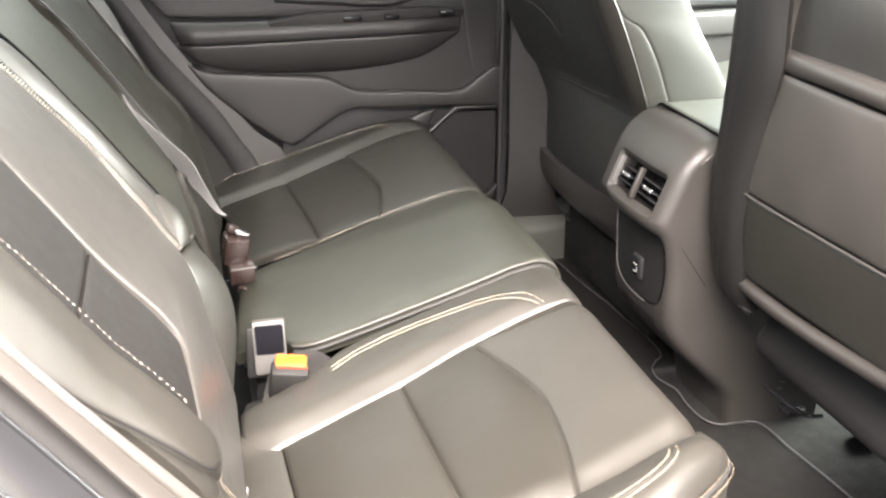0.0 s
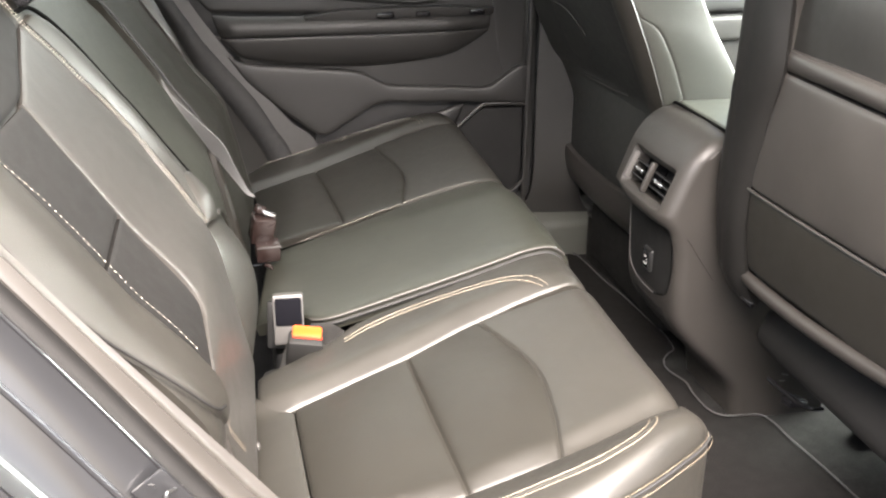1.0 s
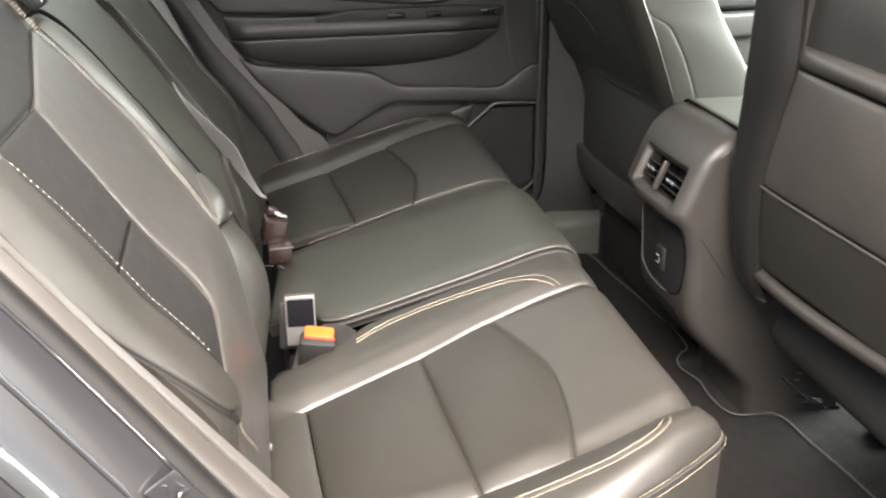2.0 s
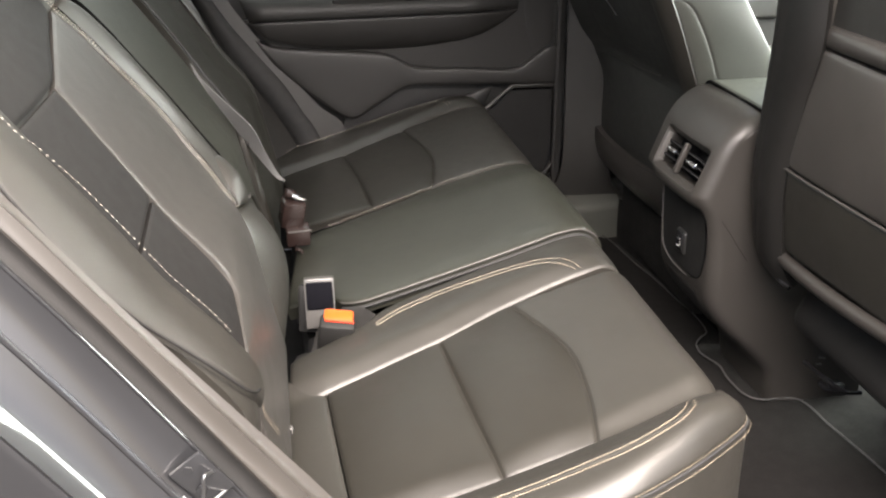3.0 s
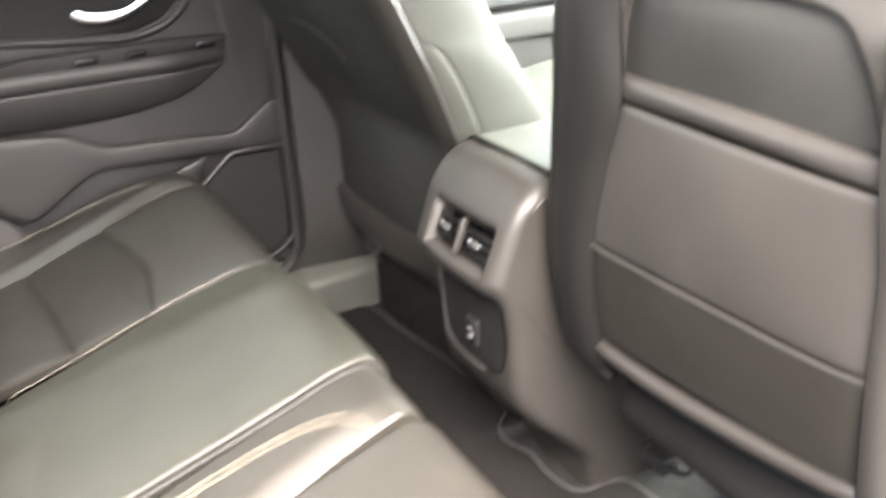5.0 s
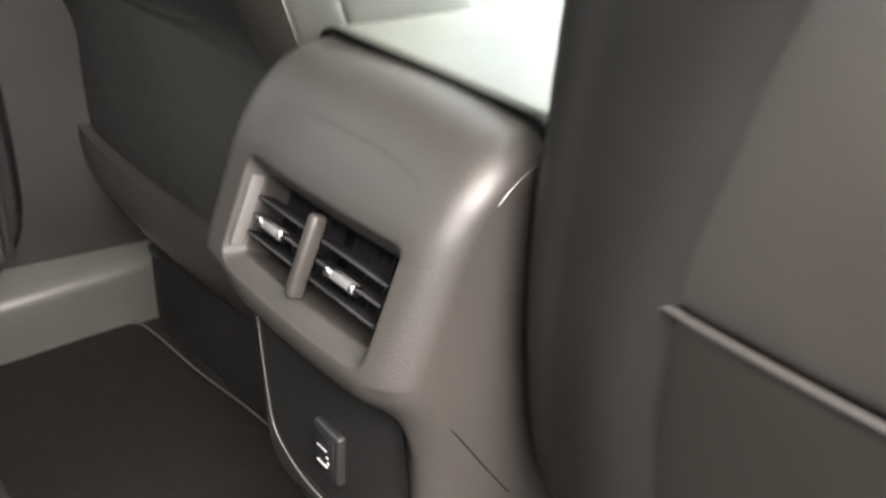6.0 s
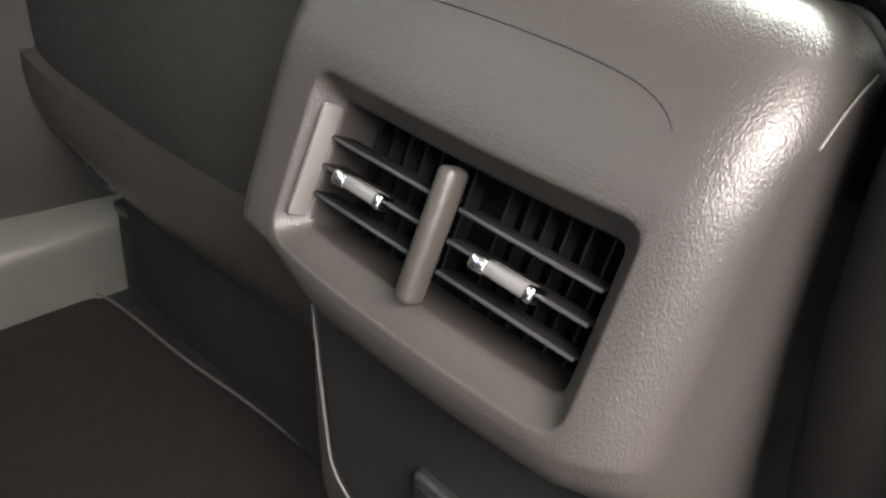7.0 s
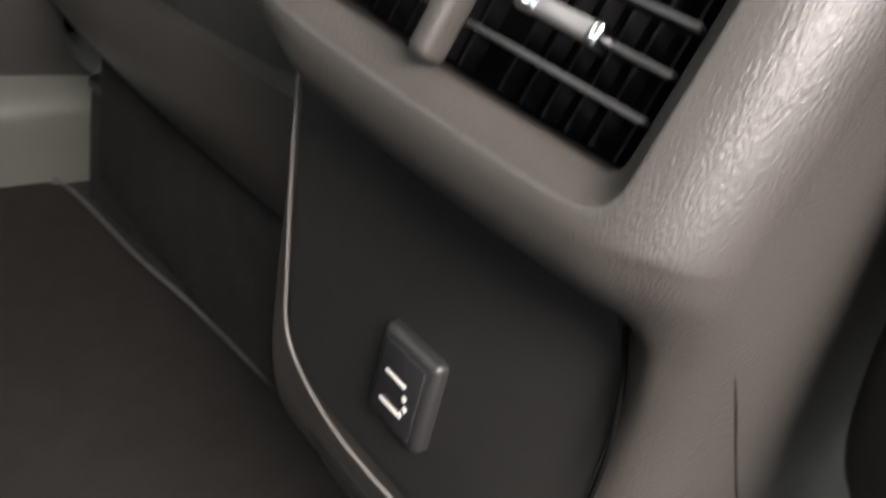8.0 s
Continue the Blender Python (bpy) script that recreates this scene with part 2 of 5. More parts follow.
def loft(lines, n=50, m=30, thick=0.02):
    """A smooth padded sheet through several lines side by side."""
    L = [curve(q, n) for q in lines]
    bm = bmesh.new()
    top = [[bm.verts.new(p) for p in curve([q[i] for q in L], m)] for i in range(n)]
    low = []
    for i in range(n):
        row = []
        for j in range(m):
            u = top[min(i + 1, n - 1)][j].co - top[max(i - 1, 0)][j].co
            v = top[i][min(j + 1, m - 1)].co - top[i][max(j - 1, 0)].co
            row.append(top[i][j].co - v.cross(u).normalized() * thick)
        low.append([bm.verts.new(p) for p in row])
    for i in range(n - 1):
        for j in range(m - 1):
            bm.faces.new((top[i][j], top[i + 1][j], top[i + 1][j + 1], top[i][j + 1]))
            bm.faces.new((low[i][j], low[i][j + 1], low[i + 1][j + 1], low[i + 1][j]))
        for j in (0, m - 1):
            bm.faces.new((top[i][j], low[i][j], low[i + 1][j], top[i + 1][j]))
    for i in (0, n - 1):
        for j in range(m - 1):
            bm.faces.new((top[i][j], top[i][j + 1], low[i][j + 1], low[i][j]))
    return bm


def tube(pts, r, n=40, sides=8, bm=None, closed_curve=None):
    bm = bm or bmesh.new()
    c = closed_curve or curve(pts, n)
    n = len(c)
    rings = []
    for i in range(n):
        t = (c[min(i + 1, n - 1)] - c[max(i - 1, 0)]).normalized()
        u = t.orthogonal().normalized() if i == 0 else (u - t * u.dot(t)).normalized()
        v = t.cross(u)
        rings.append([bm.verts.new(c[i] + (u * math.cos(2 * math.pi * k / sides) + v * math.sin(2 * math.pi * k / sides)) * r) for k in range(sides)])
    for i in range(n - 1):
        for k in range(sides):
            bm.faces.new((rings[i][k], rings[i][(k + 1) % sides], rings[i + 1][(k + 1) % sides], rings[i + 1][k]))
    bm.faces.new(rings[0])
    bm.faces.new(rings[-1])
    return bm


def box(bm, centre, size, turn=(0, 0, 0), bevel=0.002, segments=2):
    made = bmesh.ops.create_cube(bm, size=1.0)["verts"]
    bmesh.ops.scale(bm, verts=made, vec=size)
    if bevel:
        edges = list({e for v in made for e in v.link_edges})
        out = bmesh.ops.bevel(bm, geom=edges, offset=bevel, segments=segments, affect="EDGES", profile=0.5)
        made = list({v for f in out["faces"] for v in f.verts} | {v for v in made if v.is_valid})
    m = pose(*centre, *turn)
    bmesh.ops.transform(bm, matrix=m, verts=[v for v in made if v.is_valid])
    return bm


def boxed(centre, size, turn=(0, 0, 0), bevel=0.002, segments=2):
    return box(bmesh.new(), centre, size, turn, bevel, segments)


def prism(outline, surf, lift=0.0, thick=0.01, bevel=0.0015):
    """A flat plate with the given outline on a surface."""
    bm = bmesh.new()
    up, down = [], []
    for q in outline:
        p, k = surf(q[0], q[1])
        up.append(bm.verts.new(p + k * lift))
        down.append(bm.verts.new(p + k * (lift - thick)))
    n = len(up)
    f = bm.faces.new(up)
    bm.faces.new(down[::-1])
    for i in range(n):
        bm.faces.new((up[i], down[i], down[(i + 1) % n], up[(i + 1) % n]))
    if bevel:
        bmesh.ops.bevel(bm, geom=list(f.edges), offset=bevel, segments=2, affect="EDGES", profile=0.5)
    return bm


def stitches(lines, pitch=0.0038, length=0.0035, r=0.00042):
    """Short threads along lines of (place, normal)."""
    bm = bmesh.new()
    for line in lines:
        pts = [Vector(p) for p, _ in line]
        total = sum((pts[i + 1] - pts[i]).length for i in range(len(pts) - 1))
        count = max(2, int(total / pitch))
        c = curve(pts, count * 2)
        for i in range(count):
            a = c[2 * i]
            d = (c[min(2 * i + 1, len(c) - 1)] - a)
            if d.length < 1e-6:
                continue
            d = d.normalized() * length
            k = line[min(int(i / count * len(line)), len(line) - 1)][1]
            s = d.normalized().cross(k) * r
            u = k * r
            mid = [bm.verts.new(a + d * 0.5 + o * 1.0) for o in (s, u * 1.4, -s)]
            p0, p1 = bm.verts.new(a), bm.verts.new(a + d)
            for x, y in ((0, 1), (1, 2), (2, 0)):
                bm.faces.new((p0, mid[x], mid[y]))
                bm.faces.new((p1, mid[y], mid[x]))
    return bm


def seam_line(pts, surf, n=60, lift=0.0012):
    out = []
    for q in curve(pts, n):
        p, k = surf(q[0], q[1])
        out.append((p + k * lift, k))
    return out


def ramp(v, lo, hi):
    t = min(max((v - lo) / (hi - lo), 0), 1)
    return t * t * (3 - 2 * t)


# ---- surfaces of the upholstery ----
CUSHION_ROLL = 0.02
A0 = math.atan2(1, -0.26)


def along(p, pts):
    """The value at p of a broken line of (p, value)."""
    for (a, u), (b, v) in zip(pts, pts[1:]):
        if p <= b:
            return u + (v - u) * max(0.0, (p - a) / (b - a))
    return pts[-1][1]


def cushion_surf(p, y):
    u = y - along(p, [(-0.385, -0.364), (-0.225, -0.325), (-0.116, -0.290), (0.04, -0.265)])
    o = along(p, [(-0.46, -0.638), (-0.208, -0.630), (-0.101, -0.622), (0.05, -0.594)]) - y
    f = y - along(p, [(-0.43, 0.533), (-0.289, 0.548), (-0.149, 0.590), (-0.041, 0.628)])
    side = -0.009 * ramp(o, -0.034, 0.004) + 0.032 * ramp(o, 0, 0.032) - 0.025 * ramp(o, 0.045, 0.125)
    lift = 0.014 * ramp(u, -0.004, 0.040) * (1 - 0.45 * ramp(u, 0.045, 0.13)) + 0.010 * ramp(f, 0, 0.03) - 0.006 * ramp(f, 0.08, 0.15)
    lift = lift * ramp(-p, -0.06, 0.02) + side * ramp(-p, -0.098, -0.032)
    if p <= CUSHION_ROLL:
        k = Vector((-0.252, 0, 0.968))
        return Vector((p, y, 0.392 + 0.26 * p)) + k * lift, k
    r = 0.036
    k0 = Vector((-0.252, 0, 0.968))
    centre = Vector((CUSHION_ROLL, y, 0.392 + 0.26 * CUSHION_ROLL)) - k0 * r
    s = p - CUSHION_ROLL
    ang = A0 - s / r
    if ang > 0:
        k = Vector((math.cos(ang), 0, math.sin(ang)))
        return centre + k * (r + lift), k
    k = Vector((1, 0, 0))
    return centre + k * r + Vector((0, 0, -(s - A0 * r))), k


def spline(pts, t):
    """A point on the smooth line through pts, t from 0 to 1 by the count of points."""
    n = len(pts) - 1
    i = min(int(t * n), n - 1)
    f = t * n - i
    a, b, c, d = (Vector(pts[min(max(i + k, 0), n)]) for k in (-1, 0, 1, 2))
    return 0.5 * (2 * b + (c - a) * f + (2 * a - 5 * b + 4 * c - d) * f * f + (3 * b - a - 3 * c + d) * f ** 3)


# the near cushion's outer bolster: seam beside the inserts, crown, and rim, from the rear to the front
BOLSTER_SEAM = [(-0.46, -0.638, 0.2630), (-0.3, -0.634, 0.3050), (-0.208, -0.63, 0.3290), (-0.101, -0.622, 0.3570), (-0.035, -0.613, 0.3740), (0.006, -0.604, 0.3845), (0.036, -0.596, 0.3880), (0.055, -0.588, 0.3865), (0.06, -0.58, 0.3850)]
BOLSTER_RIM = [(-0.46, -0.728, 0.270), (-0.30, -0.733, 0.312), (-0.190, -0.735, 0.341), (-0.107, -0.731, 0.360), (-0.040, -0.705, 0.365), (0.014, -0.675, 0.367), (0.060, -0.643, 0.367), (0.081, -0.616, 0.366), (0.082, -0.592, 0.362)]
BOLSTER_SWELL = [0.026, 0.028, 0.029, 0.029, 0.028, 0.024, 0.014, -0.001, -0.006]


def bolster_surf(u, v):
    def at(a, b):
        p, q = spline(BOLSTER_SEAM, a), spline(BOLSTER_RIM, a)
        h = spline([(w, 0, 0) for w in BOLSTER_SWELL], a).x
        ang = b * math.pi * 0.5
        flat = p.lerp(q, 0.55 * b + 0.45 * math.sin(ang))
        flat.z = p.z + (q.z - p.z) * (1 - math.cos(ang)) ** 1.4
        return flat + Vector((0, 0, h * (ramp(b, -0.25, 0.45) - 0.156) / 0.844 * (1 - ramp(b, 0.50, 1.12) ** 1.5 * 0.9)))
    e = 0.01
    p = at(u, v)
    du = at(min(u + e, 1), v) - at(max(u - e, 0), v)
    dv = at(u, min(v + e, 1)) - at(u, max(v - e, 0))
    return p, du.cross(-dv).normalized() if du.cross(-dv).z > 0 else du.cross(dv).normalized()


WING_SEAM = [(0.49, -0.205), (0.51, -0.209), (0.528, -0.211), (0.573, -0.184), (0.62, -0.174), (0.668, -0.188), (0.708, -0.208), (0.749, -0.224), (0.796, -0.260), (0.98, -0.275)]


def back_surf(y, z):
    """The backrests: steep at the foot, then leaning back."""
    def x_of(v):
        return -0.43 - 0.20 * (v - 0.28) - 0.42 * max(0.0, v - 0.46) * ramp(v, 0.42, 0.60)
    x = x_of(z)
    s = (x_of(z + 0.004) - x_of(z - 0.004)) / 0.008
    k = Vector((1, 0, -s)).normalized()
    off = -y - along(z, [(0.45, 0.586), (0.61, 0.597), (0.76, 0.613), (0.98, 0.615)])
    lift = 0.027 * ramp(off, -0.004, 0.048) * ramp(z, 0.40, 0.50) - 0.012 * ramp(-y, 0.685, 0.74) + 0.011 * ramp(y - along(z, WING_SEAM), 0.0, 0.052) * ramp(z, 0.47, 0.53)
    return Vector((x, y, z)) + k * lift, k


# ---- rear bench, cushions ----
def near_cushion():
    c = part("cushion", boxed((-0.20, -0.435, 0.15), (0.46, 0.50, 0.22), bevel=0.02), DARK_PLASTIC, NEAR_SEAT)
    sb_i, sb_o = (-0.225, -0.325), (-0.208, -0.628)
    sc = [(-0.116, -0.290), (-0.078, -0.432), (-0.083, -0.536), (-0.101, -0.622)]
    part("insert_panel", patch([(-0.385, -0.362), (-0.378, -0.50), (-0.370, -0.634)], [sb_i, (-0.217, -0.48), sb_o], cushion_surf, 44, 24,
         0.0040, 0.0055, crown=0.010, wrinkle=0.0006), LEATHER_INSERT, c)
    part("insert_panel", patch([sb_i, (-0.217, -0.48), sb_o], sc, cushion_surf, 44, 24, 0.0040, 0.0055, crown=0.010, wrinkle=0.0006, seed=3), LEATHER_INSERT, c)
    front = [(0.20, -0.268), (0.20, -0.44), (0.20, -0.584)]
    part("front_panel", patch(sc, front, cushion_surf, 44, 44, 0.0040, 0.0055, sides="abs", wrinkle=0.0006, seed=5), LEATHER, c)
    part("inner_bolster", patch([(-0.43, -0.268), (-0.325, -0.228), (-0.28, -0.196), (-0.20, -0.180), (-0.10, -0.166), (0.05, -0.150), (0.20, -0.150)],
         [(-0.430, -0.372), (-0.225, -0.325), (-0.116, -0.290), (0.041, -0.265), (0.20, -0.268)], cushion_surf, 60, 22, 0.005, 0.007, wrinkle=0.0006), LEATHER, c)
    part("outer_bolster", patch([(0, 0), (1, 0)], [(0, 1), (1, 1)], bolster_surf, 70, 26, 0.0032, 0.004, thick=0.01, sides="ab", wrinkle=0.0006, seed=8), LEATHER, c)
    rim = [bolster_surf(i / 69, 1.0)[0] for i in range(70)]
    foot = [Vector((p.x + 0.006, p.y + 0.003, 0.10)) for p in rim]
    part("side_panel", patch([p + Vector((0, 0, -0.003)) for p in rim], foot, None, 70, 24, 0.003, 0.006, 0.012, sides="a", crown=0.004, wrinkle=0.0006), LEATHER, c)
    part("rear_strip", patch([(-0.46, -0.30), (-0.455, -0.48), (-0.45, -0.64)], [(-0.387, -0.366), (-0.380, -0.50), (-0.372, -0.634)], cushion_surf, 30, 12,
         0.004, 0.01), LEATHER, c)
    part("piping", tube(None, 0.0016, closed_curve=[p + Vector((0, 0, -0.0030)) for p in rim[:-5]]), RUBBER, c)
    inner = [(0.606, 0.167, 0), (0.575, 0.30, 0), (0.531, 0.375, 0), (0.45, 0.412, 0), (0.344, 0.405, 0), (0.266, 0.41, 0), (0.0, 0.42, 0)]
    outer = [(0.631, 0.183, 0), (0.602, 0.367, 0), (0.544, 0.462, 0), (0.45, 0.495, 0), (0.344, 0.480, 0), (0.266, 0.483, 0), (0.0, 0.495, 0)]
    middle = [tuple((a + b) / 2 for a, b in zip(p, q)) for p, q in zip(inner, outer)]
    lines = [seam_line(q, bolster_surf, 120, 0.0004) for q in (inner, outer)]
    tagged(part("stitching", stitches(lines, r=0.00055), THREAD, c, "tan double stitching"), kind="stuff")
    part("seam_ridge", tube(None, 0.0014, closed_curve=[p for p, _ in seam_line(middle, bolster_surf, 100, -0.0006)]), LEATHER, c)
    lines = []
    for off in (-0.0055, 0.0055):
        lines.append(seam_line([(-0.006 + off * 0.7, -0.264, 0), (-0.014 + off * 0.7, -0.253 + off * 0.5, 0), (-0.034 + off * 0.3, -0.238 + off, 0), (-0.065, -0.2245 + off, 0), (-0.110, -0.219 + off, 0), (-0.198, -0.2175 + off, 0), (-0.262, -0.230 + off, 0), (-0.300, -0.250 + off, 0)], cushion_surf, 80, 0.0026))
    tagged(part("stitching", stitches(lines, r=0.0007), THREAD, c, "tan double stitching"), kind="stuff")
    lines = [[bolster_surf(i / 69, 0.985) for i in range(62)], []]
    for a, b in list(zip(rim, rim[1:]))[:-7]:
        out = Vector((b.y - a.y, a.x - b.x, 0)).normalized()
        lines[1].append((a + out * 0.0040 + Vector((0, 0, -0.0068)), out))
    lines[0] = [(p - k * 0.001, k) for p, k in lines[0]]
    tagged(part("stitching", stitches(lines, r=0.00038), THREAD, c, "tan edge stitching"), kind="stuff")
    return c


def centre_surf(p, y):
    q, k = cushion_surf(p, -0.16 + (y + 0.16) * 0.01)
    return Vector((q.x, y, q.z)) + k * (0.010 * (1 - ramp(y, 0.10, 0.19))), k


def centre_cushion():
    c = part("cushion", boxed((-0.19, 0.02, 0.15), (0.44, 0.31, 0.20), bevel=0.02), DARK_PLASTIC, CENTRE_SEAT)
    part("top_panel", patch([(-0.43, -0.115), (-0.365, -0.130), (-0.335, -0.160), (-0.29, -0.171), (-0.10, -0.162), (0.035, -0.150), (0.10, -0.148), (0.20, -0.148)],
         [(-0.40, 0.150), (-0.335, 0.166), (-0.106, 0.205), (0.0, 0.203), (0.08, 0.203), (0.20, 0.203)], centre_surf, 60, 36, 0.005, 0.010, thick=0.02, wrinkle=0.0008), LEATHER_CENTRE, c)
    lip = [centre_surf(q[0], q[1]) for q in curve([(-0.345, -0.155, 0), (-0.325, -0.168, 0), (-0.28, -0.172, 0), (-0.10, -0.163, 0), (0.035, -0.151, 0), (0.06, -0.149, 0)], 50)]
    part("piping", tube(None, 0.0022, closed_curve=[p + k * -0.004 for p, k in lip]), PIPING, c)
    part("piping", tube(None, 0.003, closed_curve=[p + k * -0.012 + Vector((0, -0.003, 0)) for p, k in lip]), RUBBER, c)
    line = [seam_line([(-0.345, 0.158, 0), (-0.335, 0.168, 0), (-0.22, 0.189, 0), (-0.106, 0.207, 0), (-0.03, 0.207, 0), (0.0, 0.204, 0)], centre_surf, 80)]
    tagged(part("stitching", stitches(line), THREAD_LIGHT, c, "pale seam stitching"), kind="stuff")
    return c


def far_cushion():
    c = part("cushion", boxed((-0.22, 0.45, 0.15), (0.40, 0.44, 0.20), bevel=0.02), DARK_PLASTIC, FAR_SEAT)
    sb = [(-0.26, 0.205), (-0.272, 0.37), (-0.289, 0.548)]
    sc = [(-0.144, 0.208), (-0.117, 0.374), (-0.149, 0.590)]
    part("insert_panel", patch([(-0.40, 0.205), (-0.41, 0.37), (-0.43, 0.533)], sb, cushion_surf, 36, 20, 0.0040, 0.0055, crown=0.010, wrinkle=0.0006), LEATHER_INSERT, c)
    part("insert_panel", patch(sb, sc, cushion_surf, 36, 20, 0.0048, 0.007, crown=0.006, wrinkle=0.0006, seed=2), LEATHER_INSERT, c)
    part("front_panel", patch(sc, [(0.17, 0.208), (0.165, 0.40), (0.14, 0.625)], cushion_surf, 36, 40, 0.0045, 0.005, sides="abs", wrinkle=0.0006), LEATHER, c)
    part("outer_bolster", patch([(-0.44, 0.53), (-0.289, 0.548), (-0.149, 0.590), (-0.041, 0.628), (0.14, 0.628)],
         [(-0.46, 0.72), (-0.3, 0.725), (-0.15, 0.728), (-0.02, 0.705), (0.12, 0.68)], cushion_surf, 50, 20, 0.0045, 0.005, crown=0.004, wrinkle=0.0006), LEATHER, c)
    lines = []
    for off in (0.0, 0.008):
        lines.append(seam_line([(-0.030 + off, 0.634, 0), (-0.036 + off * 0.6, 0.652 + off * 0.6, 0), (-0.060, 0.670 + off, 0), (-0.11, 0.679 + off, 0), (-0.2, 0.678 + off, 0), (-0.44, 0.668 + off, 0)], cushion_surf, 80, 0.005))
    tagged(part("stitching", stitches(lines, r=0.0004), THREAD_LIGHT, c, "pale double stitching"), kind="stuff")
    return c


# ---- rear bench, backrests ----
def near_backrest():
    c = part("backrest", boxed((-0.70, -0.41, 0.62), (0.10, 0.54, 0.66), (0, -32, 0), 0.02), CARPET, NEAR_SEAT)
    stitch_line = [(-0.211, 0.508), (-0.208, 0.535), (-0.182, 0.575), (-0.174, 0.62), (-0.187, 0.668), (-0.207, 0.708), (-0.225, 0.749), (-0.252, 0.787)]
    part("wing_panel", patch([(-0.158, 0.498), (-0.138, 0.545), (-0.122, 0.590), (-0.127, 0.642), (-0.142, 0.688), (-0.154, 0.734), (-0.178, 0.772), (-0.215, 0.793)], [(y + 0.003, z) for y, z in stitch_line], back_surf, 60, 20, 0.0050, 0.004, thick=0.03, crown=0.006), LEATHER, c)
    part("wing_tip", patch([(-0.158, 0.492), (-0.146, 0.520), (-0.140, 0.552)], [(-0.203, 0.506), (-0.186, 0.534), (-0.160, 0.560)], lambda y, z: (back_surf(y, z)[0] + back_surf(y, z)[1] * 0.006, back_surf(y, z)[1]), 24, 14, 0.003, 0.005, thick=0.01, crown=0.003), LEATHER, c)
    free = [(-0.158, 0.494), (-0.138, 0.545), (-0.122, 0.590), (-0.127, 0.642), (-0.142, 0.688), (-0.154, 0.734), (-0.178, 0.774), (-0.215, 0.797), (-0.245, 0.800)]
    # Black tube draws the shade in the slit beside the wing.
    part("gap_shade", tube(None, 0.0030, closed_curve=[back_surf(v.x, v.y)[0] - back_surf(v.x, v.y)[1] * 0.0015 + Vector((0, 0.0020, 0)) for v in curve([(*q, 0) for q in free], 60)]), VOID, c, "dark tube drawn for the shaded gap by the wing")
    seam = [(-0.600, 0.29), (-0.598, 0.38), (-0.590, 0.435), (-0.570, 0.458), (-0.51, 0.481), (-0.450, 0.500), (-0.434, 0.525), (-0.432, 0.61), (-0.433, 0.737)]
    part("inner_panel", patch([(-0.25, 0.30), (-0.238, 0.42)] + [(y - 0.001, z) for y, z in stitch_line], seam, back_surf, 70, 30, 0.0018, 0.004, wrinkle=0.0006, crown=0.003), LEATHER_SHEEN, c)
    part("top_panel", patch([(-0.260, 0.789), (-0.35, 0.763), (-0.434, 0.741), (-0.61, 0.741)], [(-0.258, 0.98), (-0.36, 0.98), (-0.458, 0.98), (-0.61, 0.98)], back_surf, 40, 24, 0.0035, 0.007), INSERT_DARK, c)
    part("backing", patch([(-0.15, 0.29), (-0.15, 0.60), (-0.19, 0.975)], [(-0.70, 0.29), (-0.71, 0.60), (-0.715, 0.975)], lambda y, z: (back_surf(y, z)[0] - back_surf(y, z)[1] * 0.008, back_surf(y, z)[1]), 40, 30, 0, 0.01, 0.02), LEATHER, c)
    part("insert_panel", patch([(-0.436, 0.736), (-0.615, 0.737)], [(-0.435, 0.612), (-0.598, 0.606)], back_surf, 24, 24, 0.0020, 0.004), INSERT_DARK, c)
    part("insert_panel", patch([(-0.435, 0.608), (-0.515, 0.605), (-0.598, 0.602)], [(-0.452, 0.503), (-0.51, 0.484), (-0.572, 0.461)], back_surf, 24, 24, 0.0020, 0.004), INSERT_DARK, c)
    part("outer_bolster", patch([(-0.588, 0.446), (-0.588, 0.52), (-0.598, 0.61), (-0.614, 0.76), (-0.615, 0.98)], [(-0.622, 0.446), (-0.655, 0.470), (-0.690, 0.505), (-0.712, 0.575), (-0.727, 0.64), (-0.729, 0.70), (-0.722, 0.78), (-0.722, 0.98)], back_surf, 80, 26, 0.008, 0.012, thick=0.05, wrinkle=0.0008), LEATHER, c)
    oval = [(-0.110, 0.483), (-0.078, 0.440), (-0.062, 0.39), (-0.066, 0.335), (-0.088, 0.297)]
    part("lower_bolster", patch(oval, [(-0.205, 0.500), (-0.226, 0.46), (-0.236, 0.40), (-0.240, 0.34), (-0.232, 0.297)], back_surf, 40, 24, 0.004, 0.010, crown=0.026, thick=0.02), LEATHER, c)
    part("piping", tube(None, 0.0030, closed_curve=[back_surf(v.x, v.y)[0] + back_surf(v.x, v.y)[1] * 0.004 for v in curve([(-0.150, 0.496, 0)] + [(*q, 0) for q in oval], 40)]), LEATHER, c)
    side_stitch = [seam_line([(-0.612 + o, 0.446, 0), (-0.585 + o, 0.408, 0), (-0.552 + o, 0.365, 0)], back_surf, 40, 0.003) for o in (0.0, 0.006)]
    tagged(part("stitching", stitches(side_stitch, 0.0042, 0.0036, 0.0006), THREAD, c, "tan double stitching"), kind="stuff")
    part("side_panel", patch([(-0.604, 0.452), (-0.604, 0.29)], [(-0.738, 0.60), (-0.738, 0.29)], lambda y, z: (back_surf(y, z)[0] - back_surf(y, z)[1] * (0.004 + 0.022 * ramp(z, 0.44, 0.50)), back_surf(y, z)[1]), 30, 20, 0.003, 0.01), LEATHER_BACK, c)
    rim = [back_surf(q[0], q[1])[0] for q in curve([(-0.668, 0.490, 0), (-0.697, 0.508, 0), (-0.716, 0.575, 0), (-0.732, 0.64, 0), (-0.734, 0.70, 0), (-0.728, 0.78, 0), (-0.728, 0.98, 0)], 60)]
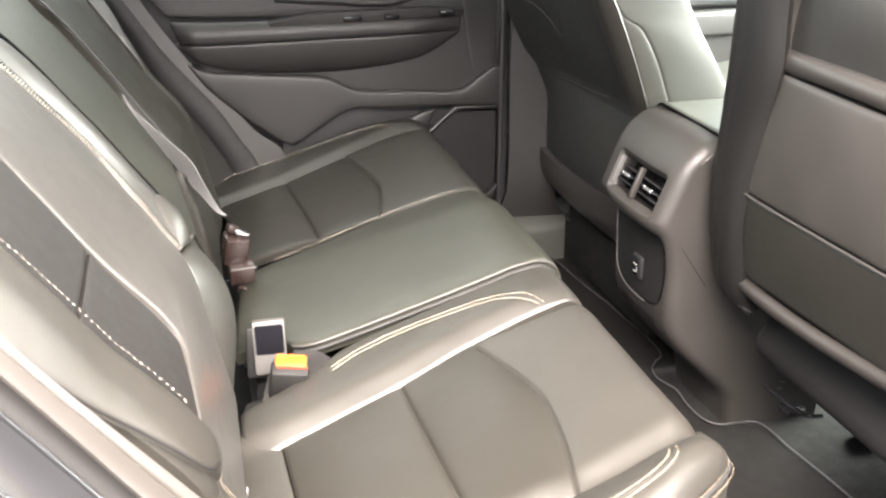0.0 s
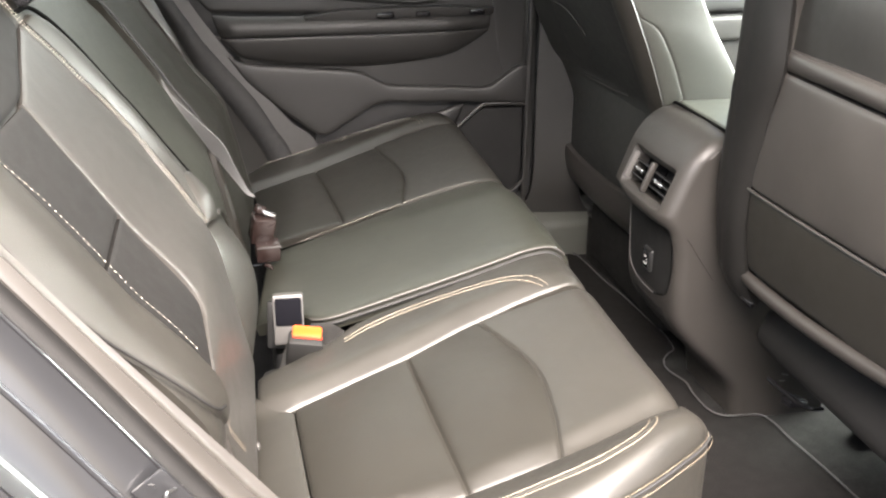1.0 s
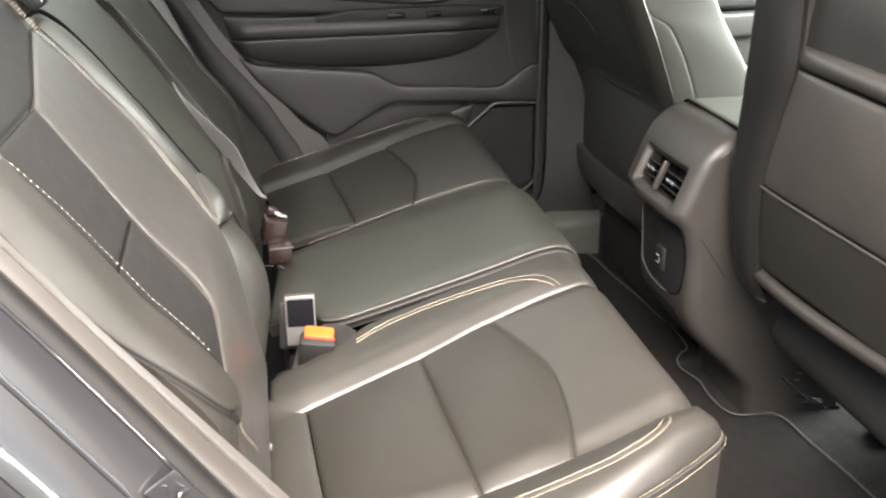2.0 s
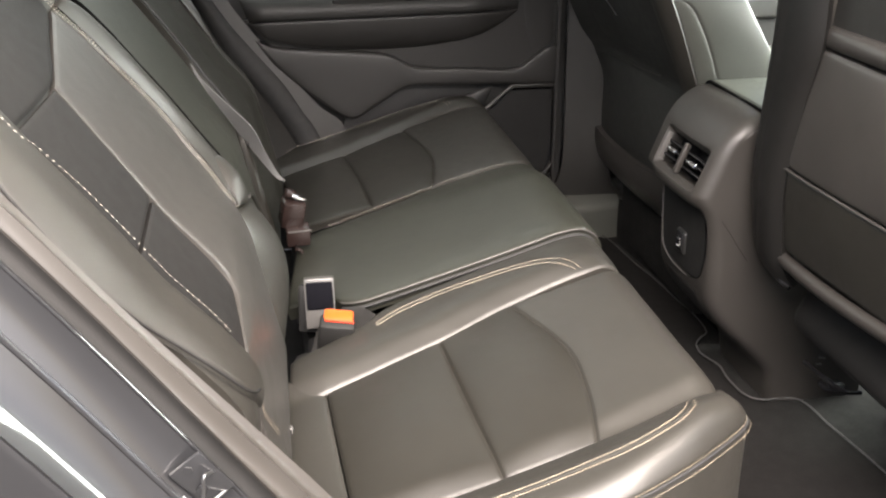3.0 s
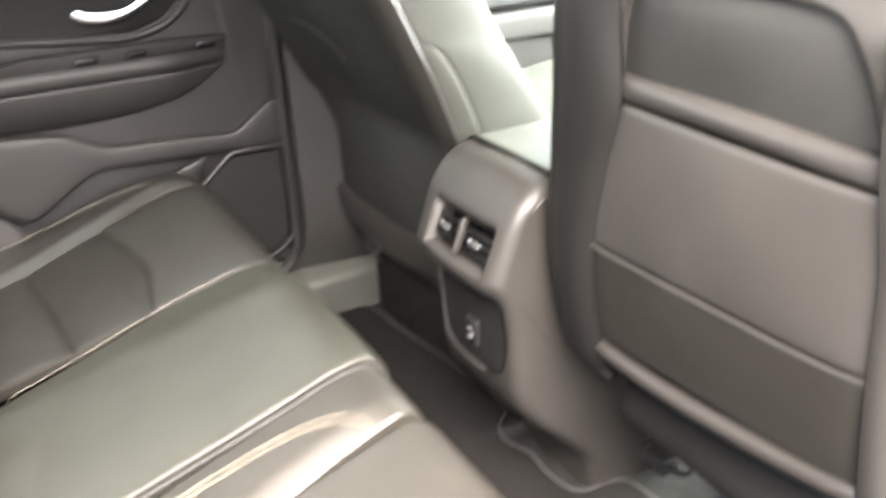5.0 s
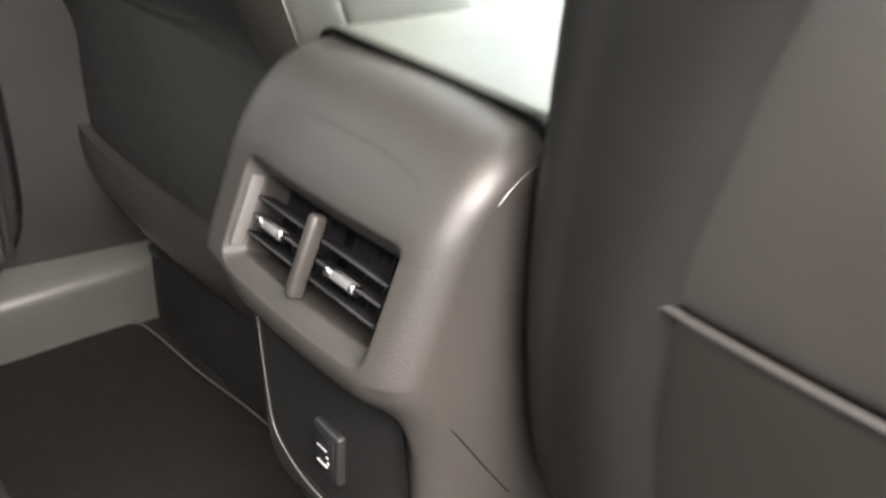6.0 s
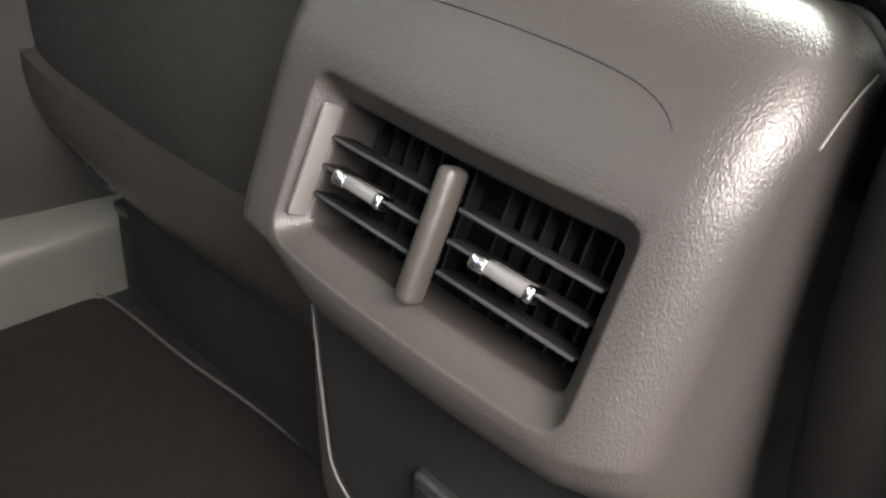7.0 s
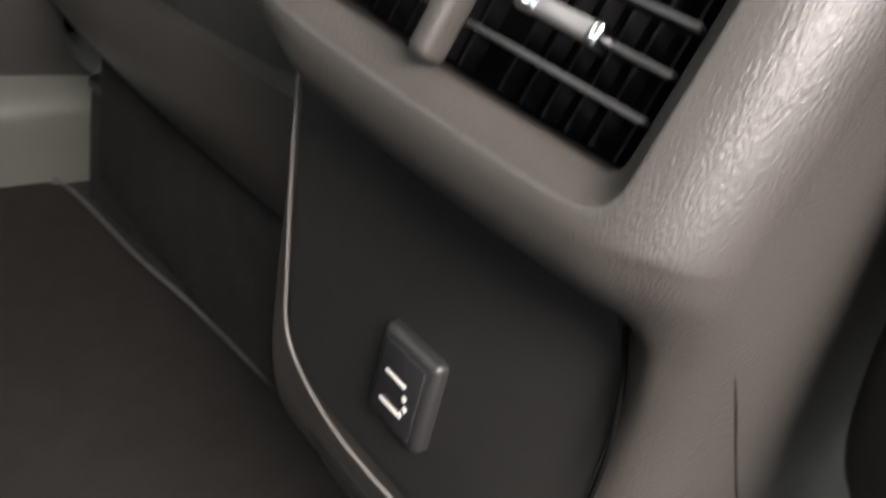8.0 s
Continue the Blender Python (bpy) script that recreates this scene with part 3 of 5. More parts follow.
    part("piping", tube(None, 0.0014, closed_curve=rim), RECESS, c)
    dash = [seam_line([(y, z, 0) for y, z in ((-0.642, 0.530), (-0.635, 0.572), (-0.637, 0.60), (-0.639, 0.62), (-0.643, 0.65), (-0.649, 0.68), (-0.657, 0.704), (-0.667, 0.732), (-0.680, 0.76), (-0.70, 0.95))], back_surf, 80, 0.0050)]
    tagged(part("stitching", stitches(dash, 0.0068, 0.0045, 0.00032), THREAD_LIGHT, c, "pale dashed stitching"), kind="stuff")
    part("seam_line", tube(None, 0.0016, closed_curve=[back_surf(v.x, v.y)[0] + back_surf(v.x, v.y)[1] * 0.0004 for v in curve([(y + 0.0095, z, 0) for y, z in stitch_line], 60)]), VOID, c)
    dbl = [seam_line([(y - o, z, 0) for y, z in stitch_line] + [(-0.263 - o, 0.83, 0), (-0.268 - o, 0.90, 0)], back_surf, 80, 0.002) for o in (-0.0045, 0.0045)]
    tagged(part("stitching", stitches(dbl, 0.0046, 0.0036, 0.00058), THREAD_LIGHT, c, "pale double stitching"), kind="stuff")
    for y, z, r in ((-0.452, 0.300, 0.0062), (-0.180, 0.330, 0.0045)):
        p, k = back_surf(y, z)
        bm = bmesh.new()
        bmesh.ops.create_uvsphere(bm, u_segments=16, v_segments=8, radius=r)
        bmesh.ops.scale(bm, verts=bm.verts, vec=(0.4, 1, 1))
        bmesh.ops.translate(bm, verts=bm.verts, vec=p + k * 0.001)
        part("fastener", bm, LABEL, c, "grey push fastener")
    p, k = back_surf(-0.225, 0.812)
    guide = part("belt_guide", boxed(p + k * 0.008, (0.022, 0.040, 0.030), (0, -32, 0), 0.008, 3), GLOSS_BLACK, c, "shiny black belt guide")
    part("guide_lip", tube([p + k * 0.018 + Vector((0, -0.016, 0.010)), p + k * 0.022 + Vector((0, 0, -0.006)), p + k * 0.018 + Vector((0, 0.016, 0.006))], 0.0022, 16, 8), SATIN, guide)
    return c


def centre_backrest():
    c = part("backrest", boxed((-0.70, 0.0, 0.62), (0.10, 0.18, 0.66), (0, -32, 0), 0.02), CARPET, CENTRE_SEAT)

    def surf(y, z):
        p, k = back_surf(0.0, z)
        return Vector((p.x, y, p.z)) - k * 0.012, k
    part("front_panel", patch([(-0.100, 0.40), (-0.118, 0.55), (-0.116, 0.62), (-0.124, 0.69), (-0.140, 0.745), (-0.164, 0.785), (-0.195, 0.806), (-0.235, 0.84), (-0.250, 0.98)], [(0.080, 0.40), (0.098, 0.500), (0.140, 0.530), (0.178, 0.575), (0.184, 0.625), (0.174, 0.69), (0.156, 0.740), (0.128, 0.785), (0.10, 0.98)], surf, 70, 30, 0.006, 0.008, thick=0.03, crown=0.003), LEATHER_CENTRE, c)
    return c


def far_backrest():
    c = part("backrest", boxed((-0.70, 0.36, 0.62), (0.10, 0.46, 0.66), (0, -32, 0), 0.02), CARPET, FAR_SEAT)

    def surf(y, z):
        p, k = back_surf(0.0, z)
        return Vector((p.x, y, p.z)) + k * (0.010 * ramp(y, 0.30, 0.40) - 0.055 * ramp(y, 0.42, 0.53)), k
    part("front_panel", patch([(0.082, 0.30), (0.102, 0.495), (0.146, 0.526), (0.184, 0.572), (0.190, 0.625), (0.180, 0.69), (0.162, 0.740), (0.134, 0.785), (0.106, 0.98)], [(0.40, 0.30), (0.40, 0.50), (0.40, 0.60), (0.395, 0.70), (0.385, 0.98)], surf, 60, 34, 0.006, 0.008, thick=0.03), LEATHER_INSERT, c)
    gap = [(0.100, 0.497), (0.143, 0.528), (0.181, 0.573), (0.187, 0.625), (0.177, 0.69), (0.159, 0.740), (0.131, 0.785), (0.103, 0.98)]
    # Dark tube in place of the shade between centre and far backrest.
    part("gap_shade", tube(None, 0.0022, closed_curve=[surf(v.x, v.y)[0] - surf(v.x, v.y)[1] * 0.002 for v in curve([(*q, 0) for q in gap], 60)]), RUBBER, c, "dark tube drawn for the shaded gap by the backrest")
    # Paler strip added for the light along the bolster's front edge.
    edge = [(0.394, 0.605), (0.393, 0.66), (0.390, 0.74), (0.386, 0.98)]
    part("lit_edge", patch([surf(y - 0.002, z)[0] + surf(y, z)[1] * 0.002 for y, z in edge], [surf(y + 0.030 * ramp(z, 0.59, 0.75), z)[0] + surf(y, z)[1] * (0.003 + 0.016 * ramp(z, 0.60, 0.72)) for y, z in edge], None, 40, 12, 0.0, 0.006, 0.006, crown=0.003), LEATHER_SHEEN, c)
    part("outer_bolster", patch([(0.403, 0.30), (0.403, 0.60), (0.388, 0.98)], [(0.52, 0.32), (0.53, 0.60), (0.50, 0.98)], surf, 50, 26, 0.004, 0.008, thick=0.05), LEATHER, c)
    return c


NEAR_SEAT = thing("rear_seat", (-0.3, -0.42, 0.0), "black leather outer rear seat with tan double stitching", "car seat", "rear seats")
CENTRE_SEAT = thing("centre_rear_seat", (-0.3, 0.02, 0.0), "plain black vinyl centre rear seat with raised piped edge", "car seat", "rear seats")
FAR_SEAT = thing("rear_seat", (-0.3, 0.42, 0.0), "dark leather outer rear seat beside the closed far door", "car seat", "rear seats")
near_cushion(), centre_cushion(), far_cushion()
near_backrest(), centre_backrest(), far_backrest()


# ---- seat belts ----
def orange_buckle():
    c = thing("seat_belt_buckle", (-0.36, -0.225, 0.285), "black seat belt buckle with an orange release button", "seat belt buckle", "belt buckles")
    t = (18, 8, -6)
    part("housing", boxed((-0.362, -0.226, 0.300), (0.052, 0.030, 0.062), t, 0.006), RECESS, c)
    part("release_button", boxed((-0.357, -0.224, 0.329), (0.044, 0.023, 0.012), t, 0.004), ORANGE, c, "orange plastic release button")
    part("button_front", boxed((-0.357, -0.2365, 0.3265), (0.043, 0.004, 0.009), t, 0.0015), RED, c, "red front edge of the button")
    part("button_rim", boxed((-0.357, -0.2385, 0.318), (0.046, 0.004, 0.005), t, 0.0015), METAL, c)
    part("sleeve", patch([(-0.41, -0.25, 0.25), (-0.38, -0.20, 0.315), (-0.325, -0.19, 0.325), (-0.300, -0.20, 0.315)], [(-0.40, -0.25, 0.24), (-0.38, -0.24, 0.27), (-0.325, -0.225, 0.29), (-0.300, -0.21, 0.30)], None, 24, 10, 0.002, 0.006, 0.006), CARPET, c, "black fabric sleeve")
    return c


def square_buckle():
    c = thing("seat_belt_buckle", (-0.38, -0.17, 0.29), "grey-faced seat belt buckle with a dark square slot", "seat belt buckle", "belt buckles")
    t = (-14, 0, -2)
    part("housing", boxed((-0.381, -0.164, 0.325), (0.046, 0.020, 0.078), t, 0.003), LABEL, c)
    part("slot_face", boxed((-0.381, -0.1708, 0.3395), (0.0400, 0.008, 0.042), t, 0.003), SCREEN, c, "dark square slot face")
    part("rear_cover", boxed((-0.395, -0.150, 0.31), (0.036, 0.022, 0.075), (-14, 0, -14), 0.004), DARK_PLASTIC, c)
    return c


def far_buckles():
    c = thing("seat_belt_buckle", (-0.41, 0.10, 0.33), "shiny black far seat belt buckle with chrome tongue", "seat belt buckle", "belt buckles")
    part("housing", boxed((-0.413, 0.098, 0.372), (0.040, 0.036, 0.050), (10, 10, 10), 0.005), BROWN_GLOSS, c)
    part("lower_housing", boxed((-0.406, 0.083, 0.335), (0.042, 0.030, 0.034), (10, 0, 5), 0.004), BROWN_GLOSS, c)
    part("rim", boxed((-0.402, 0.067, 0.347), (0.042, 0.003, 0.003), (0, 0, 5), 0.001), LABEL, c)
    part("tongue", boxed((-0.400, 0.090, 0.402), (0.026, 0.012, 0.007), (0, 25, 15), 0.002), CHROME, c, "chrome belt tongue")
    part("tongue_cover", boxed((-0.414, 0.098, 0.407), (0.020, 0.018, 0.014), (0, 25, 15), 0.004), BROWN_GLOSS, c)
    part("pin", tube([(-0.412, 0.07, 0.312), (-0.404, 0.066, 0.312), (-0.400, 0.068, 0.304)], 0.003, 10), BROWN_GLOSS, c)
    return c


def belt_strap():
    c = thing("seat_belt", (-0.45, 0.15, 0.41), "grey seat belt strap running down to the far buckle", "seat belt")
    a = [(-0.556, 0.10, 0.640), (-0.546, 0.10, 0.615), (-0.509, 0.105, 0.550), (-0.484, 0.11, 0.507), (-0.458, 0.10, 0.471), (-0.436, 0.10, 0.438), (-0.422, 0.10, 0.430)]
    b = [(-0.553, 0.10, 0.640), (-0.541, 0.10, 0.615), (-0.502, 0.09, 0.573), (-0.466, 0.085, 0.532), (-0.450, 0.09, 0.491), (-0.431, 0.10, 0.445), (-0.420, 0.10, 0.431)]
    part("strap", patch(a, b, None, 40, 6, 0, 0.01, 0.0014), WEB, c)
    return c


orange_buckle(), square_buckle(), far_buckles(), belt_strap()


# ---- centre console ----
# The rear of the console in section, from the floor up over the lip and the vents to the lid:
# at the port panel, and at the cheek beside it, where the lip runs down into the side.
SECTION_PANEL = [(0.432, 0.0), (0.419, 0.06), (0.387, 0.10), (0.358, 0.13), (0.327, 0.16), (0.297, 0.20), (0.2845, 0.235), (0.2815, 0.28), (0.2810, 0.32),
                 (0.2810, 0.355), (0.2810, 0.378), (0.2800, 0.3855), (0.268, 0.3915), (0.252, 0.400), (0.2442, 0.4075), (0.2417, 0.416), (0.2437, 0.4265),
                 (0.2576, 0.4623), (0.2715, 0.498), (0.2795, 0.513), (0.2925, 0.531), (0.310, 0.547), (0.329, 0.5575), (0.352, 0.5620)]
SECTION_CHEEK = [(0.432, 0.0), (0.419, 0.06), (0.387, 0.10), (0.358, 0.13), (0.327, 0.16), (0.297, 0.20), (0.2845, 0.235), (0.2800, 0.28), (0.2770, 0.32),
                 (0.2720, 0.352), (0.2655, 0.374), (0.2605, 0.387), (0.2560, 0.395), (0.2510, 0.403), (0.2465, 0.410), (0.2440, 0.418), (0.2445, 0.4265),
                 (0.2576, 0.4623), (0.2715, 0.498), (0.2795, 0.513), (0.2925, 0.531), (0.310, 0.547), (0.329, 0.5575), (0.352, 0.5620)]
FACE_U, LID_U = 17, 23
SIDE_Y = -0.1065


def on_section(pts, u):
    i = min(max(int(u), 0), len(pts) - 2)
    t = u - i
    p = [Vector(pts[min(max(k, 0), len(pts) - 1)]) for k in (i - 1, i, i + 1, i + 2)]
    return 0.5 * (2 * p[1] + (p[2] - p[0]) * t + (2 * p[0] - 5 * p[1] + 4 * p[2] - p[3]) * t * t + (3 * p[1] - p[0] - 3 * p[2] + p[3]) * t ** 3)


def console_skin(a, u):
    """The rear skin: a runs across it (round the corners of its sides too), u up the section."""
    p = on_section(SECTION_PANEL, u).lerp(on_section(SECTION_CHEEK, u), ramp(-a, 0.074, 0.096))
    h, r, k = (-SIDE_Y, 0.027, 0.0045) if a < 0 else (0.098 + 0.05 * p.y, 0.017, 0.002)
    over = abs(a) - (h - r)
    y, back = abs(a), k * min(1.0, abs(a) / 0.085) ** 2
    if over > 0:
        th = min(over / r, math.pi / 2)
        y, back = h - r + r * math.sin(th), back + r * (1 - math.cos(th))
    t = ramp(u, 18.4, 22.4)
    x, z = p.x + back * (1 - 0.78 * t), p.y - back * t
    if a > 0:
        lift = ramp(a, 0.045, 0.118) * ramp(u, 11.2, 12.4) * (1 - ramp(u, 13.0, 17.0))
        x, z = x + 0.010 * lift, z + 0.016 * lift
    return Vector((x, math.copysign(y, a), z))


def console():
    c = thing("centre_console", (0.45, 0.0, 0.0), "dark grained plastic centre console with rear air vents and charging port", "centre console")
    up = Vector((0.0278, 0, 0.0715)).normalized()
    out = Vector((-up.z, 0, up.x))
    face = console_skin(0.0, FACE_U)
    bm = bmesh.new()
    # the skin, with a window round the vents
    right, left = -(-SIDE_Y - 0.027 + 0.027 * math.pi / 2), 0.124
    cols = [right + (-0.0835 - right) * i / 14 for i in range(15)] + [-0.0835 + 0.1735 * i / 36 for i in range(1, 37)] + [0.090 + (left - 0.090) * i / 12 for i in range(1, 13)]
    win_lo, win_hi = 15.6, 18.25
    rows = [win_lo * i / 62 for i in range(63)] + [win_lo + (win_hi - win_lo) * i / 20 for i in range(1, 21)] + [win_hi + (LID_U - win_hi) * i / 26 for i in range(1, 27)]
    def column_a(i, u):
        a = cols[i]
        if a <= 0.09:
            return a
        h = 0.098 + 0.05 * on_section(SECTION_PANEL, u).y
        end = h - 0.017 + 0.017 * math.pi / 2
        start = min(0.09, h - 0.020)
        return start + (end - start) * (a - 0.09) / (left - 0.09)
    grid = [[bm.verts.new(console_skin(column_a(i, u), u)) for i in range(len(cols))] for u in rows]
    c0, c1, r0, r1 = 14, 50, 62, 82
    for j in range(len(rows) - 1):
        for i in range(len(cols) - 1):
            if not (c0 <= i < c1 and r0 <= j < r1):
                bm.faces.new((grid[j][i], grid[j][i + 1], grid[j + 1][i + 1], grid[j + 1][i]))
    # loops from the window's rim down into the recess
    rim = [(r1, i) for i in range(c1, c0, -1)] + [(j, c0) for j in range(r1, r0, -1)] + [(r0, i) for i in range(c0, c1)] + [(j, c1) for j in range(r0, r1)]
    want = [(0, q / 36) for q in range(36)] + [(1, q / 20) for q in range(20)] + [(2, q / 36) for q in range(36)] + [(3, q / 20) for q in range(20)]
    def sides(right_, left_, low, high, radii):
        """A rounded rectangle with its points laid out like the window's rim."""
        pts = []
        for side, t in want:
            a_, b_ = (((left_, high), (right_, high)), ((right_, high), (right_, low)), ((right_, low), (left_, low)), ((left_, low), (left_, high)))[side]
            pts.append(Vector(a_).lerp(Vector(b_), t))
        res = []
        for p in pts:
            q = p.copy()
            for (cy, cz), r in (((left_, high), radii[0]), ((right_, high), radii[1]), ((right_, low), radii[2]), ((left_, low), radii[3])):
                oy, oz = cy - math.copysign(r, cy), cz - math.copysign(r, cz)
                dy, dz = (p.x - oy) * math.copysign(1, cy), (p.y - oz) * math.copysign(1, cz)
                if dy > 0 and dz > 0:
                    d = math.hypot(dy, dz)
                    q = Vector((oy + math.copysign(dy / d * r, cy), oz + math.copysign(dz / d * r, cz)))
            res.append(q)
        return res
    frame_rim = [Vector((column_a(i, rows[j]), (rows[j] - FACE_U) * 0.0384)) for j, i in rim]
    outer = sides(-0.0805, 0.0868, -0.0415, 0.0385, (0.010, 0.009, 0.014, 0.014))
    inside = sides(-0.0702, 0.0762, -0.0272, 0.0272, (0.004, 0.004, 0.005, 0.004))
    loops = [[grid[j][i] for j, i in rim]]
    for t in (0.35, 0.7, 1.0):
        loops.append([bm.verts.new(console_skin(p.x, FACE_U + p.y / 0.0384)) for p in (f.lerp(o, t) for f, o in zip(frame_rim, outer))])
    for t, deep in ((0.07, 0.0004), (0.15, 0.0016), (0.30, 0.0036), (0.55, 0.0068), (0.80, 0.0098), (0.94, 0.0116), (1.0, 0.0126), (1.0, 0.0150), (1.02, 0.040)):
        loops.append([bm.verts.new(console_skin(p.x, FACE_U + p.y / 0.0384) - out * deep) for p in (o.lerp(q, t) for o, q in zip(outer, inside))])
    for la, lb in zip(loops, loops[1:]):
        for q in range(len(la)):
            bm.faces.new((la[q], la[(q + 1) % len(la)], lb[(q + 1) % len(lb)], lb[q]))
    # flat sides
    for i in (0, len(cols) - 1):
        rim_ = [grid[j][i] for j in range(len(rows))]
        y_of = (lambda z: SIDE_Y) if i == 0 else (lambda z: 0.098 + 0.05 * z)
        far = [bm.verts.new((max(0.62, v.co.x + 0.02), y_of(v.co.z), v.co.z)) for v in rim_]
        for j in range(len(rim_) - 1):
            bm.faces.new((rim_[j], rim_[j + 1], far[j + 1], far[j]))
    housing = part("housing", bm, PLASTIC, c)
    groove = [console_skin(a, u) - out * 0.0001 for a, u in ((0.080, 19.75), (0.074, 19.98), (0.055, 20.12), (0.02, 20.18), (-0.025, 20.18), (-0.053, 20.08), (-0.067, 19.85), (-0.073, 19.6))]
    part("trim_groove", tube(groove, 0.0004, 60, 6), DARK_PLASTIC, housing)
    # Pale tube on the side seam: the seam's glint given as colour.
    part("seam_glint", tube([(0.346, SIDE_Y + 0.0002, 0.5405), (0.331, SIDE_Y - 0.0001, 0.5335), (0.318, SIDE_Y - 0.0001, 0.5225)], 0.0005, 30, 6), EDGE_GREY, housing)
    part("lower_seam", tube([(0.276, SIDE_Y + 0.0030, 0.409), (0.288, SIDE_Y + 0.0010, 0.392), (0.306, SIDE_Y, 0.367), (0.331, SIDE_Y, 0.331), (0.352, SIDE_Y, 0.302)], 0.0005, 40, 6), VOID, housing)
    # lid, rounded over into its right side, behind a dark gap
    bm = bmesh.new()
    section = []
    for y0, z0, a0 in ((SIDE_Y + 0.0215, 0.5435, 180), (0.104, 0.5465, 90)):
        for q in range(9):
            t = radians(a0 - 90 * q / 8)
            section.append((y0 + math.cos(t) * 0.0205, z0 + math.sin(t) * 0.0205))
    section = [(SIDE_Y + 0.001, 0.500)] + section + [(0.1245, 0.500)]
    rings = []
    for x, shrink in ((0.3575, 0.0050), (0.3582, 0.0025), (0.3605, 0.0008), (0.3640, 0.0), (0.55, 0.0), (0.73, 0.0)):
        rings.append([bm.verts.new((x, y - math.copysign(shrink, y), z - (shrink if z > 0.51 else 0))) for y, z in section])
    for ra, rb in zip(rings, rings[1:]):
        for q in range(len(ra) - 1):
            bm.faces.new((ra[q], ra[q + 1], rb[q + 1], rb[q]))
    bm.faces.new(rings[0])
    bm.faces.new(rings[-1])
    part("lid", bm, LEATHER_LIT, c, "padded leather lid")
    gap = [(y + math.copysign(-0.0035, y), z - 0.0035) for y, z in section]
    part("lid_gap", tube(None, 0.0030, closed_curve=[Vector((0.3545, y, z)) for y, z in gap]), VOID, c)
    # vents
    duct = part("vent_duct", boxed(face - out * 0.044 + Vector((0, 0.003, 0)), (0.006, 0.165, 0.07), (0, 21.3, 0), 0.001), VOID, c)
    mid = face - out * 0.018 - up * 0.0005
    for y0, y1 in ((0.008, 0.0765), (-0.0705, -0.002)):
        ym, w = (y0 + y1) / 2, y1 - y0
        for i in (-1, 0, 1):
            p = mid + up * (0.0128 * i) + Vector((0, ym, 0))
            slat = part("vent_slat", boxed(p, (0.013, w, 0.0016), (0, 24, 0), 0.0006), VENT_BLACK, duct)
            # Paler bead: the bright line on the slat's front edge, as colour.
            part("slat_edge_light", boxed(p + out * 0.0066, (0.0016, w, 0.0016), (0, 21.3, 0), 0.0005), SLAT_EDGE, slat)
        for i in range(7):
            p = mid - out * 0.021 + Vector((0, ym + (i - 3) * w / 7, 0))
            part("vent_fin", boxed(p, (0.012, 0.0012, 0.052), (0, 21.3, 0), 0), VENT_BLACK, duct, smooth=False)
        centre = mid + out * 0.0075 + Vector((0, ym + (0.004 if y0 > 0 else 0.001), 0))
        tab = part("vent_tab", boxed(centre, (0.010, 0.024, 0.0058), (0, 28, 0), 0.0018, 3), TAB_GREY, duct, "smoked grey direction tab")
        part("tab_cap", boxed(centre + out * 0.0012 + Vector((0, 0.0125, 0)), (0.009, 0.0085, 0.0066), (0, 30, 4), 0.0020, 3), CHROME, tab, "bright chrome tab end")
        part("tab_cap", boxed(centre + out * 0.0012 + Vector((0, -0.0125, 0)), (0.009, 0.0045, 0.0066), (0, 30, -6), 0.0018, 3), CHROME, tab, "bright chrome tab end")
    part("vent_divider", boxed(face - out * 0.0068 + Vector((0, 0.003, -0.0012)), (0.0120, 0.0088, 0.056), (0, 21.3, 0), 0.0034, 3), PLASTIC, c)
    # Grey strip standing for light caught by the recess's left wall.
    part("vent_wall_light", boxed(face - out * 0.0075 + Vector((0, 0.0778, 0.0005)), (0.0095, 0.0026, 0.051), (0, 21.3, -6), 0.001), EDGE_GREY, c)

    # port panel set into the column
    def column(y, z):
        i = next(k for k in range(5, 11) if SECTION_PANEL[k + 1][1] >= z or k == 10)
        u = i + (z - SECTION_PANEL[i][1]) / (SECTION_PANEL[i + 1][1] - SECTION_PANEL[i][1])
        return console_skin(y, min(u, 10.6)), Vector((-1, 0, 0))
    panel = part("port_panel", patch([(0.1035, 0.3835), (0.098, 0.352), (0.090, 0.300), (0.084, 0.272), (0.070, 0.2585), (0.050, 0.2515)],
                 [(-0.070, 0.3835), (-0.0835, 0.362), (-0.0855, 0.335), (-0.082, 0.300), (-0.070, 0.264), (-0.050, 0.2515)],
                 lambda y, z: (column(y, z)[0] + Vector((-0.0022, 0, 0)), Vector((-1, 0, 0))), 40, 26, 0.0012, 0.003, 0.006), RECESS, c, "matt black port panel")
    line = [column(v.x, v.y)[0] + Vector((-0.0030, 0, 0)) for v in curve([(0.1045, 0.392, 0), (0.099, 0.352, 0), (0.089, 0.295, 0), (0.083, 0.268, 0), (0.063, 0.254, 0), (0.028, 0.246, 0), (-0.03, 0.247, 0)], 60)]
    part("panel_edge", tube(None, 0.0009, closed_curve=line), EDGE_GREY, panel)
    line = [column(v.x, v.y)[0] + Vector((-0.0016, 0, 0)) for v in curve([(-0.03, 0.247, 0), (-0.071, 0.262, 0), (-0.0845, 0.300, 0), (-0.0880, 0.338, 0), (-0.0850, 0.366, 0), (-0.076, 0.381, 0)], 50)]
    part("panel_edge", tube(None, 0.0010, closed_curve=line), VOID, panel)
    port = part("charging_port", boxed((0.279, -0.0030, 0.3030), (0.012, 0.033, 0.043), bevel=0.0035, segments=3), DARK_PLASTIC, c, "charging port with two small slots")
    part("port_face", boxed((0.2725, -0.0030, 0.3030), (0.002, 0.024, 0.034), bevel=0.001), GLOSS_BLACK, port)
